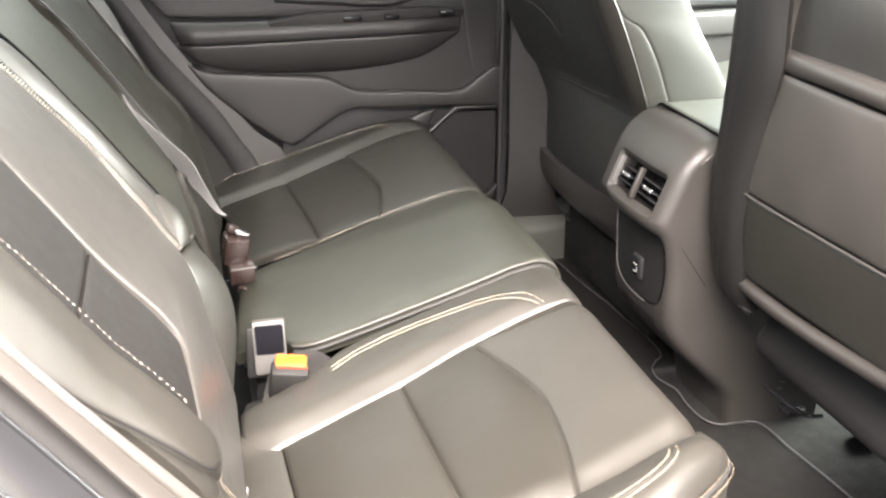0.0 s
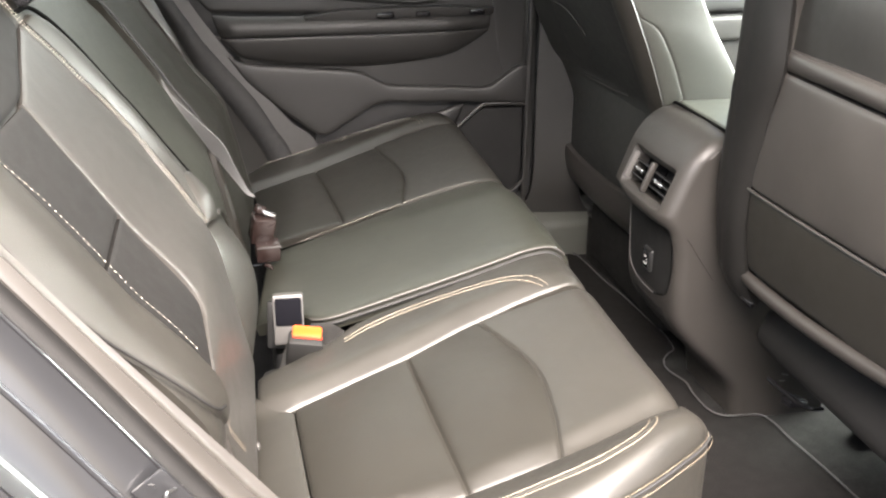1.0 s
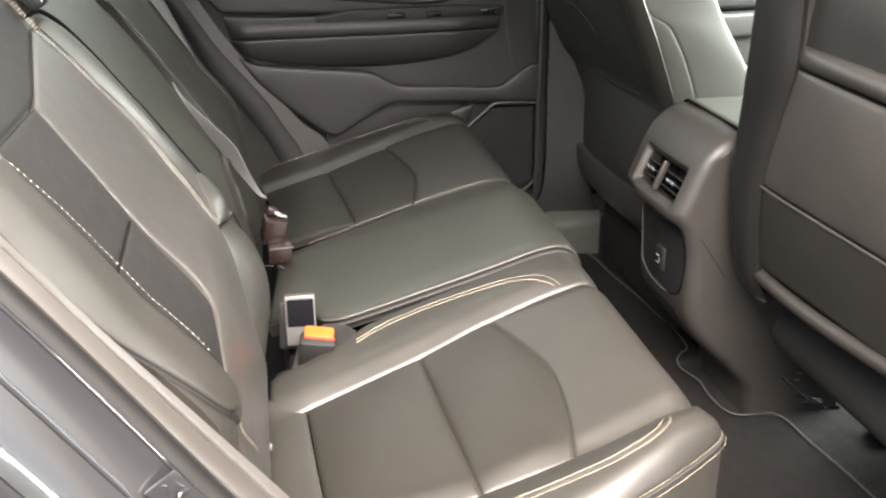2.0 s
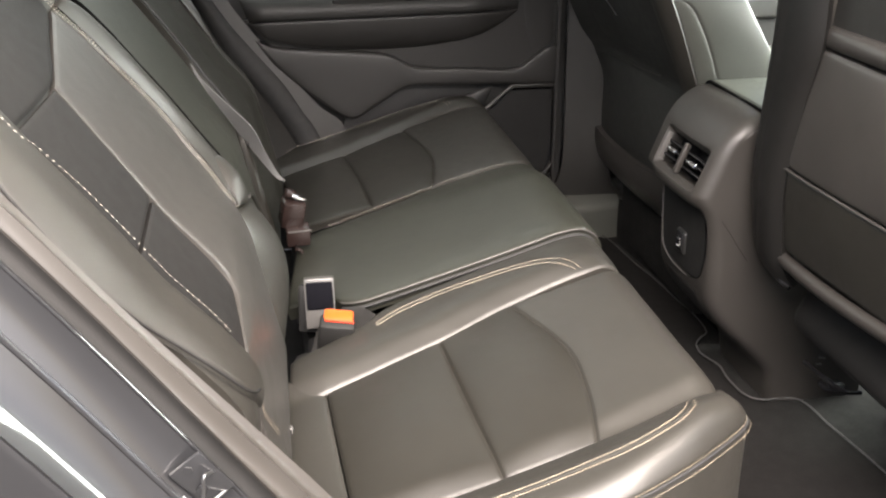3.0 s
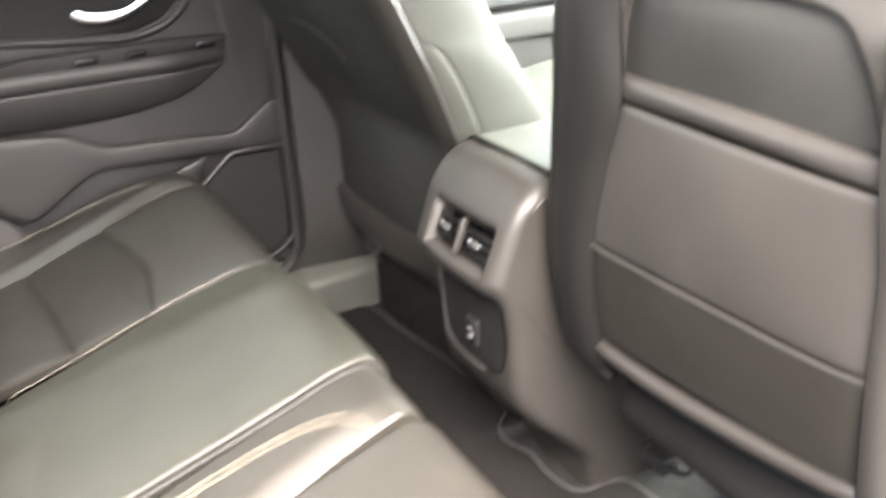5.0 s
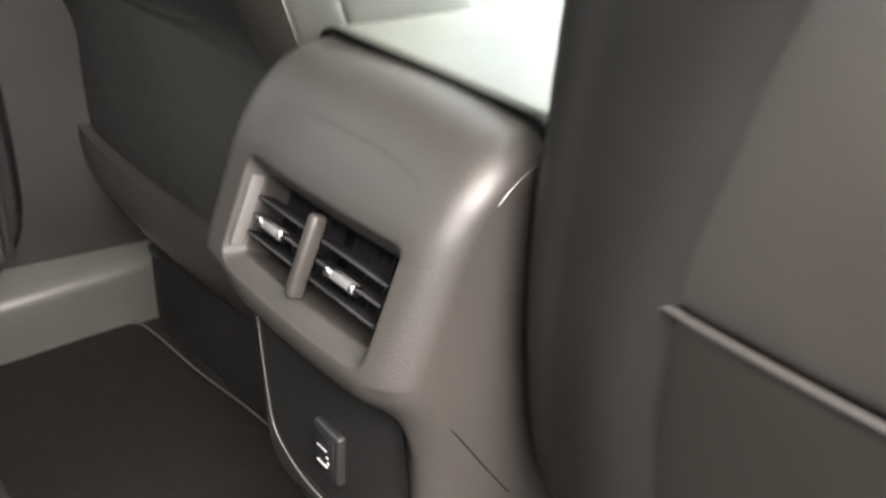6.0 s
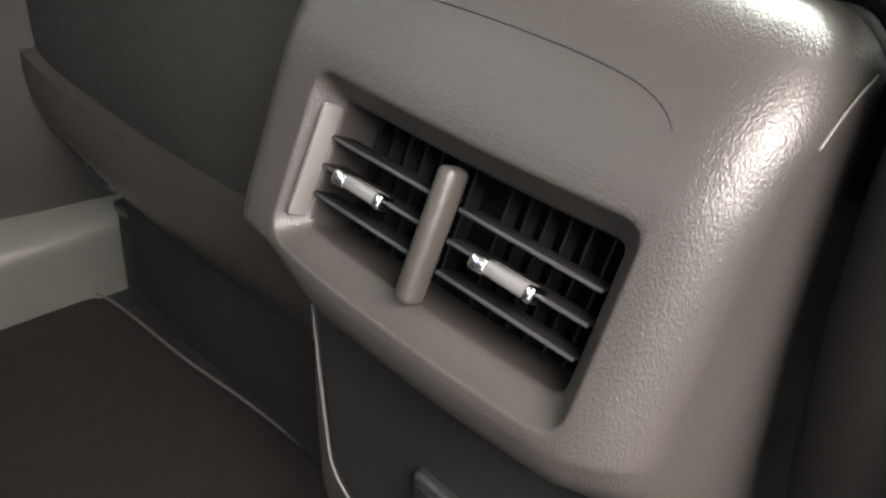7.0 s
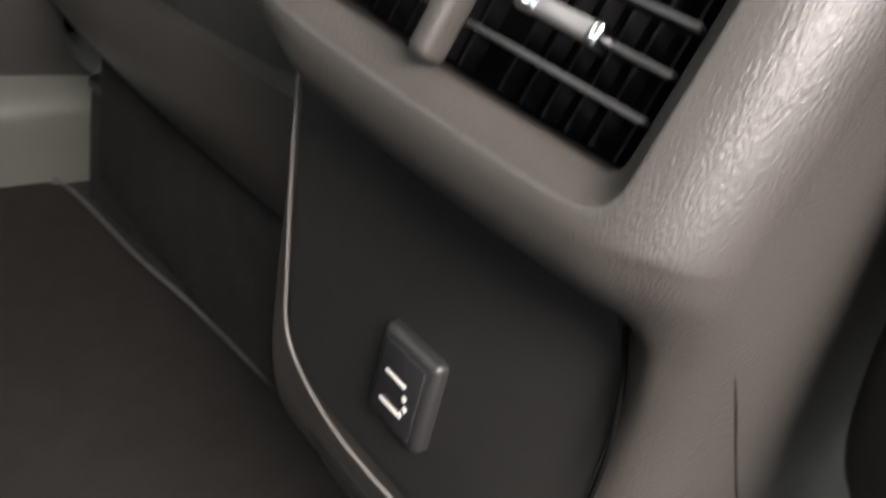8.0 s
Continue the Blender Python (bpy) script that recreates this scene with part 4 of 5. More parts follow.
    for z in (0.3080, 0.2945):
        part("slot", boxed((0.2713, -0.0018, z), (0.0012, 0.0120, 0.0012), bevel=0.0003), SATIN, port)
    for y, z in ((-0.0085, 0.3030), (-0.0100, 0.2990), (-0.0082, 0.2950)):
        part("marking", boxed((0.2713, y, z), (0.0008, 0.0022, 0.0026), (20, 0, 0), 0.0004), SATIN, port)
    part("console_body", boxed((0.55, 0.004, 0.24), (0.20, 0.19, 0.46), bevel=0.012), DARK_PLASTIC, c)
    part("access_cover", patch([(0.060, 0.225), (0.060, 0.10)], [(-0.055, 0.225), (-0.055, 0.10)], lambda y, z: (console_skin(y, 3.0 + (z - 0.13) / 0.035 if z > 0.13 else 2 + (z - 0.10) / 0.03) + Vector((-0.002, 0, 0.001)), Vector((-0.8, 0, 0.3))), 20, 16, 0.001, 0.003, 0.005), DARK_PLASTIC, c, "black plastic foot cover")
    return c


console()


# ---- front seats ----
def right_front_seat():
    c = thing("front_seat", (0.45, -0.39, 0.0), "dark vinyl front seat back with map pocket and moulded head recess", "car seat", "front seats")

    def rear(y, z):
        e = abs(y + 0.385) / 0.235
        x = 0.328 + 0.016 * e ** 6 + 0.02 * ramp(z, 0.80, 0.90) + 0.05 * max(0.0, z - 0.51) + 0.12 * max(0.0, 0.508 - z)
        k = Vector((-1, -0.5 * (y + 0.385) * e ** 2, 0.05)).normalized()
        return Vector((x, y, z)), k
    part("main_panel", patch([(-0.196, 0.510), (-0.205, 0.60), (-0.226, 0.695)], [(-0.610, 0.515), (-0.60, 0.60), (-0.590, 0.684)], rear, 30, 40, 0.0036, 0.005, crown=0.005, wrinkle=0.0006), SEATBACK, c)
    part("map_pocket", patch([(-0.196, 0.372), (-0.190, 0.44), (-0.192, 0.506)], [(-0.612, 0.385), (-0.614, 0.45), (-0.612, 0.510)], rear, 30, 40, 0.0045, 0.004, crown=0.002, wrinkle=0.0008), LEATHER, c)
    lip = [(-0.191, 0.5085), (-0.30, 0.5085), (-0.45, 0.5105), (-0.606, 0.5125)]
    part("pocket_piping", tube(None, 0.0024, closed_curve=[rear(v.x, v.y)[0] + rear(v.x, v.y)[1] * 0.0005 for v in curve([(*q, 0) for q in lip], 50)]), SEATBACK, c, "piped top edge of the map pocket")
    part("pocket_piping", tube(None, 0.0024, closed_curve=[rear(v.x, v.y)[0] + rear(v.x, v.y)[1] * 0.001 for v in curve([(-0.609, 0.512, 0), (-0.613, 0.45, 0), (-0.612, 0.388, 0)], 30)]), SEATBACK, c, "piped side edge of the map pocket")
    part("top_roll", patch([(-0.228, 0.698), (-0.40, 0.695), (-0.590, 0.688)], [(-0.230, 0.726), (-0.40, 0.724), (-0.582, 0.716)], rear, 40, 14, 0.005, 0.008, crown=0.005), SEATBACK, c)

    def recess(y, z):
        p, k = rear(y, z)
        return p + Vector((0.020, 0, 0)), k
    part("head_recess", patch([(-0.212, 0.712), (-0.212, 0.80), (-0.222, 0.868)], [(-0.598, 0.706), (-0.585, 0.80), (-0.55, 0.868)], recess, 30, 36, 0.0, 0.02, crown=0.010), SEAT_SHELL, c, "dark moulded head restraint recess")
    part("shoulder", patch([(-0.226, 0.70), (-0.230, 0.785), (-0.258, 0.822), (-0.38, 0.832), (-0.50, 0.828), (-0.545, 0.79), (-0.570, 0.735)],
         [(-0.206, 0.70), (-0.192, 0.82), (-0.215, 0.885), (-0.38, 0.90), (-0.54, 0.885), (-0.595, 0.83), (-0.615, 0.74)], rear, 70, 16, 0.005, 0.012, thick=0.04), SEATBACK, c)
    inner = [(0.362, -0.205, 0.318), (0.345, -0.196, 0.350), (0.334, -0.187, 0.44), (0.332, -0.190, 0.52), (0.333, -0.206, 0.62), (0.334, -0.222, 0.70), (0.342, -0.205, 0.80), (0.350, -0.205, 0.87)]
    mid = [(0.382, -0.178, 0.308), (0.350, -0.164, 0.345), (0.338, -0.157, 0.44), (0.333, -0.157, 0.52), (0.333, -0.165, 0.62), (0.334, -0.172, 0.70), (0.338, -0.168, 0.80), (0.346, -0.170, 0.87)]
    edge = [(0.420, -0.150, 0.305), (0.372, -0.134, 0.345), (0.352, -0.128, 0.43), (0.345, -0.128, 0.50), (0.346, -0.128, 0.58), (0.346, -0.129, 0.69), (0.345, -0.131, 0.79), (0.350, -0.136, 0.87)]
    deep = [(x + 0.10, y + 0.005, z) for x, y, z in edge]
    tuck = [(x + 0.010, y - 0.024, z) for x, y, z in inner]
    part("side_bolster", loft([deep, edge, mid, inner, tuck], 50, 36, -0.012), SIDE_SHADED, c, "side of the seat back, darkened for shade")
    zs = (0.33, 0.42, 0.52, 0.62, 0.72, 0.84)
    outer = [[(x + 0.02 * max(0.0, 0.45 - z) / 0.12, y - 0.006 * ramp(z, 0.50, 0.40) + 0.030 * ramp(z, 0.56, 0.80), z) for z in zs] for x, y in ((0.344, -0.610), (0.342, -0.622), (0.356, -0.640), (0.40, -0.652), (0.47, -0.652))]
    part("side_bolster", loft(outer, 40, 24, -0.012), SEATBACK, c)
    part("lower_roll", tube([(0.376, -0.172, 0.358), (0.350, -0.212, 0.358), (0.341, -0.38, 0.364), (0.350, -0.58, 0.378), (0.380, -0.622, 0.383)], 0.0115, 50, 12), LEATHER_BACK, c)
    body = bmesh.new()
    box(body, (0.44, -0.38, 0.60), (0.11, 0.45, 0.56), bevel=0.03)
    part("backrest_core", body, DARK_PLASTIC, c)
    part("headrest", boxed((0.41, -0.39, 1.0), (0.10, 0.26, 0.18), (0, -6, 0), 0.04, 4), LEATHER, c)
    part("cushion", boxed((0.72, -0.39, 0.30), (0.50, 0.50, 0.20), (0, -6, 0), 0.04, 4), LEATHER, c)
    part("under_cover", boxed((0.44, -0.40, 0.285), (0.10, 0.38, 0.14), (0, 25, 0), 0.03, 3), RECESS, c)
    rail = part("seat_rail", boxed((0.79, -0.20, 0.03), (0.30, 0.04, 0.04), bevel=0.006), DARK_PLASTIC, c)
    part("rail_cap", boxed((0.480, -0.215, 0.105), (0.046, 0.026, 0.016), (0, 15, 12), 0.006), GLOSS_BLACK, rail)
    for x, y, z, turn in ((0.462, -0.196, 0.138, 10), (0.470, -0.190, 0.146, -14), (0.466, -0.214, 0.112, 20), (0.486, -0.232, 0.112, -30)):
        part("clip", boxed((x, y, z), (0.012, 0.003, 0.003), (0, 10, turn), 0.001), METAL, rail)
    part("cable", tube([(0.43, -0.20, 0.15), (0.45, -0.23, 0.135), (0.48, -0.25, 0.115), (0.52, -0.24, 0.10)], 0.004, 20), GLOSS_BLACK, rail)
    part("seat_rail", boxed((0.665, -0.58, 0.03), (0.30, 0.04, 0.04), bevel=0.006), DARK_PLASTIC, c)
    part("recliner_cover", tube([(0.360, -0.186, 0.344), (0.354, -0.198, 0.330), (0.353, -0.212, 0.319), (0.360, -0.230, 0.313)], 0.0062, 20, 10), GLOSS_BLACK, c, "glossy black recliner cover")
    return c


def left_front_seat():
    c = thing("front_seat", (0.50, 0.41, 0.0), "black front seat reclined beside the console, inner side in daylight", "car seat", "front seats")

    def rear(y, z):
        e = abs(y - 0.41) / 0.26
        k = Vector((-0.87, 0.5 * (y - 0.41) * e, -0.48)).normalized()
        return Vector((0.366 - 0.52 * max(0.0, z - 0.52) + (0.03 if y < 0.41 else -0.032 * ramp(z, 0.42, 0.56)) * e ** 4, y, z)), k
    part("rear_panel", patch([(0.158, 0.50), (0.160, 0.62), (0.165, 0.78), (0.17, 0.96)], [(0.705, 0.50), (0.705, 0.62), (0.70, 0.78), (0.69, 0.96)], rear, 40, 40, 0.012, 0.02, sides="ab"), SEAT_SHELL, c, "black seat back shell")
    part("map_pocket", patch([(0.18, 0.30), (0.17, 0.40), (0.175, 0.512)], [(0.705, 0.29), (0.707, 0.40), (0.705, 0.502)], rear, 30, 40, 0.006, 0.014, crown=0.012), SEAT_SHELL, c)
    part("pocket_edge", tube(None, 0.0014, closed_curve=[rear(v.x, v.y)[0] + Vector((-0.008, 0, 0)) for v in curve([(0.62, 0.508, 0), (0.45, 0.512, 0), (0.338, 0.520, 0)], 30)]), LEATHER_BACK, c)
    part("pocket_edge", tube(None, 0.0012, closed_curve=[rear(v.x, v.y)[0] + Vector((-0.004, 0, 0)) for v in curve([(0.66, 0.68, 0), (0.58, 0.676, 0), (0.52, 0.65, 0), (0.49, 0.62, 0)], 30)]), LEATHER_BACK, c)
    part("lower_trim", patch([(0.350, 0.735, 0.362), (0.352, 0.717, 0.336), (0.355, 0.68, 0.305), (0.355, 0.49, 0.298), (0.355, 0.30, 0.311), (0.355, 0.13, 0.325)],
         [(0.366, 0.745, 0.27), (0.368, 0.72, 0.25), (0.370, 0.68, 0.224), (0.372, 0.49, 0.215), (0.372, 0.30, 0.222), (0.372, 0.13, 0.235)], None, 50, 18, 0.0, 0.01, 0.02, crown=0.018), LEATHER_BACK, c, "dark brown lower seat trim")
    side_a = [(0.355, 0.130, 0.50), (0.337, 0.128, 0.549), (0.322, 0.126, 0.588), (0.297, 0.124, 0.65), (0.273, 0.124, 0.704), (0.235, 0.13, 0.79), (0.16, 0.14, 0.96)]
    side_b = [(0.400, 0.120, 0.50), (0.376, 0.118, 0.556), (0.352, 0.117, 0.617), (0.331, 0.117, 0.66), (0.306, 0.119, 0.698), (0.269, 0.124, 0.722), (0.238, 0.13, 0.79), (0.163, 0.14, 0.96)]
    side_c = [(0.55, 0.130, 0.50), (0.506, 0.128, 0.564), (0.462, 0.126, 0.633), (0.42, 0.126, 0.698), (0.395, 0.126, 0.742), (0.36, 0.128, 0.81), (0.29, 0.13, 0.96)]
    part("side_bolster", patch(side_b, side_c, None, 60, 18, 0.003, 0.006, 0.02, crown=0.004), LEATHER_DAYLIT, c)
    part("side_bolster", patch(side_a[:5] + [(0.266, 0.124, 0.720)], side_b[:6], None, 40, 10, 0.003, 0.006, 0.02, crown=0.001), LEATHER_DAYLIT, c)
    part("edge_roll", patch([(0.345, 0.172, 0.50), (0.318, 0.172, 0.56), (0.252, 0.172, 0.70), (0.195, 0.172, 0.82), (0.115, 0.172, 0.96)], side_a, None, 40, 12, 0.0, 0.01, 0.02, crown=0.008), LEATHER, c)
    body = bmesh.new()
    box(body, (0.36, 0.41, 0.74), (0.10, 0.50, 0.56), (0, -28, 0), 0.04, 3)
    part("backrest_core", body, LEATHER, c)
    part("cushion", boxed((0.74, 0.41, 0.40), (0.52, 0.48, 0.22), (0, -8, 0), 0.05, 4), LEATHER_LIT, c)
    part("seat_base", boxed((0.66, 0.41, 0.16), (0.50, 0.46, 0.26), bevel=0.02), CARPET, c)
    return c


right_front_seat(), left_front_seat()


# ---- far rear door ----
def door_surf(depth=0.0):
    def surf(x, z):
        return Vector((x, 0.715 - depth + 0.10 * max(0.0, z - 0.66), z)), Vector((0, -1, 0))
    return surf


def far_rear_door():
    c = thing("rear_door", (-0.1, 0.74, 0.16), "closed dark rear door with armrest, speaker grille and chrome handle", "car door")
    s0 = door_surf(0.0)
    part("upper_panel", patch([(-0.62, 0.80), (-0.40, 0.80), (0.0, 0.80), (0.252, 0.80)], [(-0.50, 0.655), (-0.35, 0.648), (-0.1, 0.645), (0.256, 0.63)], s0, 40, 20, 0.003, 0.01), DOOR_PLASTIC, c)
    part("window_ledge", patch([(-0.70, 0.90), (0.0, 0.90), (0.24, 0.90)], [(-0.62, 0.803), (0.0, 0.803), (0.252, 0.803)], s0, 30, 14, 0.004, 0.01), DOOR_PLASTIC, c)

    def arm(x, z):
        t = min(max((0.655 - z) / 0.135, 0), 1)
        out = 0.036 * ramp(t, -0.22, 0.30) * max(0.0, 1 - t ** 3.5) ** 0.7 * ramp(x, -0.53, -0.44) * (1 - 0.6 * ramp(x, 0.02, 0.16))
        return Vector((x, 0.715 - out, z)), Vector((0, -1, 0.25 - 0.5 * t)).normalized()
    rest = part("armrest", patch([(-0.495, 0.648), (-0.35, 0.644), (0.0, 0.646), (0.150, 0.648)], [(-0.478, 0.600), (-0.34, 0.601), (0.0, 0.604), (0.146, 0.608)], arm, 50, 12, 0.003, 0.006), DOOR_PLASTIC, c, "padded armrest")
    part("armrest_pad", patch([(-0.478, 0.597), (-0.34, 0.598), (0.0, 0.601), (0.146, 0.604)], [(-0.440, 0.560), (-0.339, 0.535), (-0.139, 0.522), (0.045, 0.550), (0.143, 0.600)], arm, 50, 16, 0.0022, 0.004), DOOR_PLASTIC, rest)
    tagged(part("stitching", stitches([seam_line([(-0.47, 0.594, 0), (-0.34, 0.595, 0), (0.0, 0.598, 0), (0.14, 0.602, 0)], arm, 60, 0.001)], 0.006, 0.0045, 0.0006), LEATHER, rest), kind="stuff")
    bin_ = part("switch_trim", prism([(-0.285, 0.630), (0.150, 0.640), (0.152, 0.655), (0.05, 0.660), (-0.20, 0.656), (-0.29, 0.642)], door_surf(0.030), 0.0, 0.035, 0.003), DOOR_PLASTIC, c, "black switch trim")
    for x, w in ((-0.106, 0.042), (-0.018, 0.034), (0.110, 0.036)):
        part("switch", boxed((x, 0.684, 0.645 + 0.02 * x), (w, 0.012, 0.012), (20, -1.5, 0), 0.003), GLOSS_BLACK, bin_)
    part("middle_panel", patch([(-0.49, 0.60), (-0.339, 0.605), (-0.139, 0.61), (0.045, 0.635), (0.243, 0.635)], [(-0.43, 0.538), (-0.30, 0.525), (-0.174, 0.512), (-0.088, 0.475), (0.256, 0.455)], door_surf(0.003), 40, 12, 0.001, 0.01), DOOR_PLASTIC, c)
    ridge = [(-0.470, 0.560), (-0.42, 0.538), (-0.30, 0.525), (-0.174, 0.512), (-0.125, 0.490), (-0.088, 0.476), (0.03, 0.470), (0.138, 0.464), (0.175, 0.482), (0.222, 0.513), (0.252, 0.514)]
    low = [(-0.43, 0.500), (-0.39, 0.462), (-0.33, 0.41), (-0.258, 0.362), (-0.20, 0.390), (-0.123, 0.433), (-0.05, 0.434), (0.05, 0.431), (0.127, 0.428), (0.19, 0.424), (0.252, 0.420)]
    part("lower_panel", patch(ridge, low, door_surf(0.022), 70, 20, 0.006, 0.010, 0.03), DOOR_PLASTIC, c)
    part("pocket_wall", patch([(-0.27, 0.365), (-0.123, 0.440), (0.14, 0.435), (0.26, 0.43)], [(-0.30, 0.15), (-0.1, 0.15), (0.1, 0.15), (0.26, 0.15)], door_surf(-0.02), 30, 20, 0, 0.01), DARK_PLASTIC, c)
    part("pocket_lip", patch([(-0.20, 0.355), (-0.14, 0.362), (-0.02, 0.388), (0.06, 0.416), (0.09, 0.420)], [(-0.20, 0.20), (-0.14, 0.20), (-0.05, 0.22), (0.03, 0.33), (0.055, 0.345)], door_surf(0.014), 40, 16, 0.008, 0.014, 0.008), DARK_PLASTIC, c)
    grille = part("speaker_grille", prism([(0.055, 0.340), (0.136, 0.408), (0.240, 0.406), (0.243, 0.25), (0.235, 0.215), (0.20, 0.187), (0.12, 0.17), (0.02, 0.17)], door_surf(0.002), 0, 0.02, 0.004), CLOTH, c, "black speaker grille")
    rim = [door_surf(0.010)(v.x, v.y)[0] for v in curve([(0.03, 0.325, 0), (0.050, 0.345, 0), (0.128, 0.413, 0), (0.15, 0.420, 0), (0.24, 0.418, 0), (0.250, 0.410, 0), (0.251, 0.26, 0), (0.243, 0.215, 0), (0.205, 0.183, 0), (0.15, 0.168, 0)], 90)]
    part("grille_rim", tube(None, 0.0055, closed_curve=rim), DOOR_PLASTIC, grille)
    part("end_trim", patch([(0.240, 0.90), (0.242, 0.6), (0.243, 0.15)], [(0.256, 0.90), (0.256, 0.6), (0.254, 0.15)], door_surf(0.0245), 30, 8, 0.004, 0.006), DOOR_PLASTIC, c)
    part("end_panel", patch([(0.135, 0.90), (0.152, 0.70), (0.164, 0.58), (0.182, 0.500)], [(0.238, 0.90), (0.238, 0.70), (0.238, 0.60), (0.238, 0.525)], door_surf(0.006), 30, 14, 0.004, 0.012, 0.012, sides="ab", crown=-0.003), DOOR_PLASTIC, c)
    bezel = part("handle_bezel", prism([(-0.26, 0.690), (-0.12, 0.681), (-0.01, 0.678), (0.045, 0.696), (0.085, 0.73), (0.112, 0.80), (-0.26, 0.80)], door_surf(0.003), 0.0, 0.012, 0.006), RECESS, c, "recessed handle surround")
    lip = [(-0.27, 0.687), (-0.115, 0.674), (-0.03, 0.669), (0.020, 0.676), (0.060, 0.692), (0.100, 0.730), (0.126, 0.80)]
    part("bezel_rim", tube(None, 0.008, closed_curve=[door_surf(0.002)(v.x, v.y)[0] for v in curve([(*q, 0) for q in lip], 60)]), DOOR_PLASTIC, bezel)
    part("pull_handle", tube([(-0.106, 0.702, 0.722), (-0.090, 0.692, 0.716), (-0.05, 0.688, 0.714), (-0.015, 0.688, 0.721), (0.020, 0.690, 0.741), (0.050, 0.698, 0.775)], 0.0095, 40, 10), CHROME, bezel, "chrome pull handle")
    part("door_core", boxed((-0.19, 0.775, 0.53), (0.94, 0.06, 0.76), bevel=0.01), DARK_PLASTIC, c)
    return c


def far_front_door():
    c = thing("front_door", (0.9, 0.74, 0.16), "far front door lit through the windscreen", "car door")
    # The one paler band stands for window light on the door.
    for z0, z1, d, mat in ((0.20, 0.45, 0.0, DARK_PLASTIC), (0.452, 0.56, 0.03, DOOR_PLASTIC), (0.562, 0.62, 0.07, DOOR_PLASTIC), (0.622, 0.70, 0.01, DARK_PLASTIC), (0.702, 0.74, 0.03, LEATHER_DAYLIT), (0.742, 0.84, 0.015, DOOR_PLASTIC)):
        part("panel", patch([(0.46, z1), (0.9, z1 + 0.01), (1.5, z1)], [(0.46, z0), (0.9, z0 + 0.01), (1.5, z0)], door_surf(d), 30, 10, 0.0045, 0.005, 0.03), mat, c)
    part("pull_handle", tube([(0.70, 0.685, 0.800), (0.78, 0.672, 0.795), (0.88, 0.690, 0.812)], 0.008, 24, 10), CHROME, c, "chrome pull handle")
    part("door_core", boxed((0.97, 0.80, 0.48), (1.02, 0.06, 0.70), bevel=0.01), DARK_PLASTIC, c)
    return c


far_rear_door(), far_front_door()


# ---- setting: body shell, floor, trims ----
def slab(name, centre, size, mat, label, category, bevel=0.004, turn=(0, 0, 0)):
    return tagged(part(name, boxed(centre, size, turn, bevel), mat), label, category, kind="structure")


slab("floor", (0.2, 0.0, -0.03), (3.2, 1.56, 0.06), CARPET, "black carpeted car floor", "floor")
slab("ceiling", (0.1, 0.0, 1.30), (2.6, 1.46, 0.04), HEADLINER, "pale fabric headliner", "ceiling")
slab("roof", (0.1, 0.0, 1.345), (2.66, 1.52, 0.04), PAINT, "dark grey painted car roof", "roof", 0.015)
slab("wall_rear", (-1.40, 0.0, 0.45), (0.04, 1.5, 0.95), CARPET, "dark carpeted load bay end", "wall")
slab("wall_front", (1.70, 0.0, 0.42), (0.04, 1.5, 0.84), DARK_PLASTIC, "black dashboard bulkhead", "wall")
# Unseen near door and pillar, added to keep light off the front.
slab("wall_near_front", (0.98, -0.80, 0.44), (1.20, 0.05, 0.88), DARK_PLASTIC, "unseen near front door added to block light", "wall")
slab("wall_near_pillar", (0.40, -0.80, 0.66), (0.10, 0.05, 1.28), DARK_PLASTIC, "unseen near door pillar added to block light", "wall")
slab("wall_far_pillar", (0.37, 0.80, 0.5), (0.28, 0.05, 1.0), RUBBER, "dark body behind the far pillar", "wall")
slab("wall_far", (-0.95, 0.80, 0.45), (0.86, 0.05, 0.90), CARPET, "dark far load bay side", "wall")
for name, c0, size in (("window_1", (-0.35, 0.80, 1.09), (1.30, 0.006, 0.38)), ("window_2", (-1.40, 0.0, 1.10), (0.006, 1.44, 0.36))):
    pane = tagged(part(name, boxed(c0, size, bevel=0.001), TINTED), "dark tinted rear window pane", "window", kind="structure")
    pane.visible_shadow = False
tagged(part("ground", boxed((0, 0, -0.40), (400, 400, 0.02), bevel=0), ASPHALT), "grey asphalt outside the car", "ground", kind="structure")

# the far door opening's lower rear edge: trim beside the seat, rubber, trim beside the door
ARCH_EDGE = [(-0.80, 0.97), (-0.685, 0.80), (-0.589, 0.650), (-0.556, 0.587), (-0.522, 0.522), (-0.470, 0.454), (-0.420, 0.376), (-0.385, 0.31), (-0.34, 0.20)]
RUBBER_EDGE = [(-0.76, 0.97), (-0.65, 0.80), (-0.556, 0.648), (-0.517, 0.585), (-0.466, 0.518), (-0.413, 0.450), (-0.372, 0.380), (-0.340, 0.325), (-0.30, 0.20)]
DOOR_EDGE = [(-0.73, 0.97), (-0.615, 0.80), (-0.522, 0.647), (-0.479, 0.583), (-0.440, 0.530), (-0.388, 0.462), (-0.328, 0.390), (-0.277, 0.345), (-0.22, 0.20)]


def edge_at(pts, y, dx=0.0, dz=0.0):
    return [(x + dx, y, z + dz) for x, z in pts]


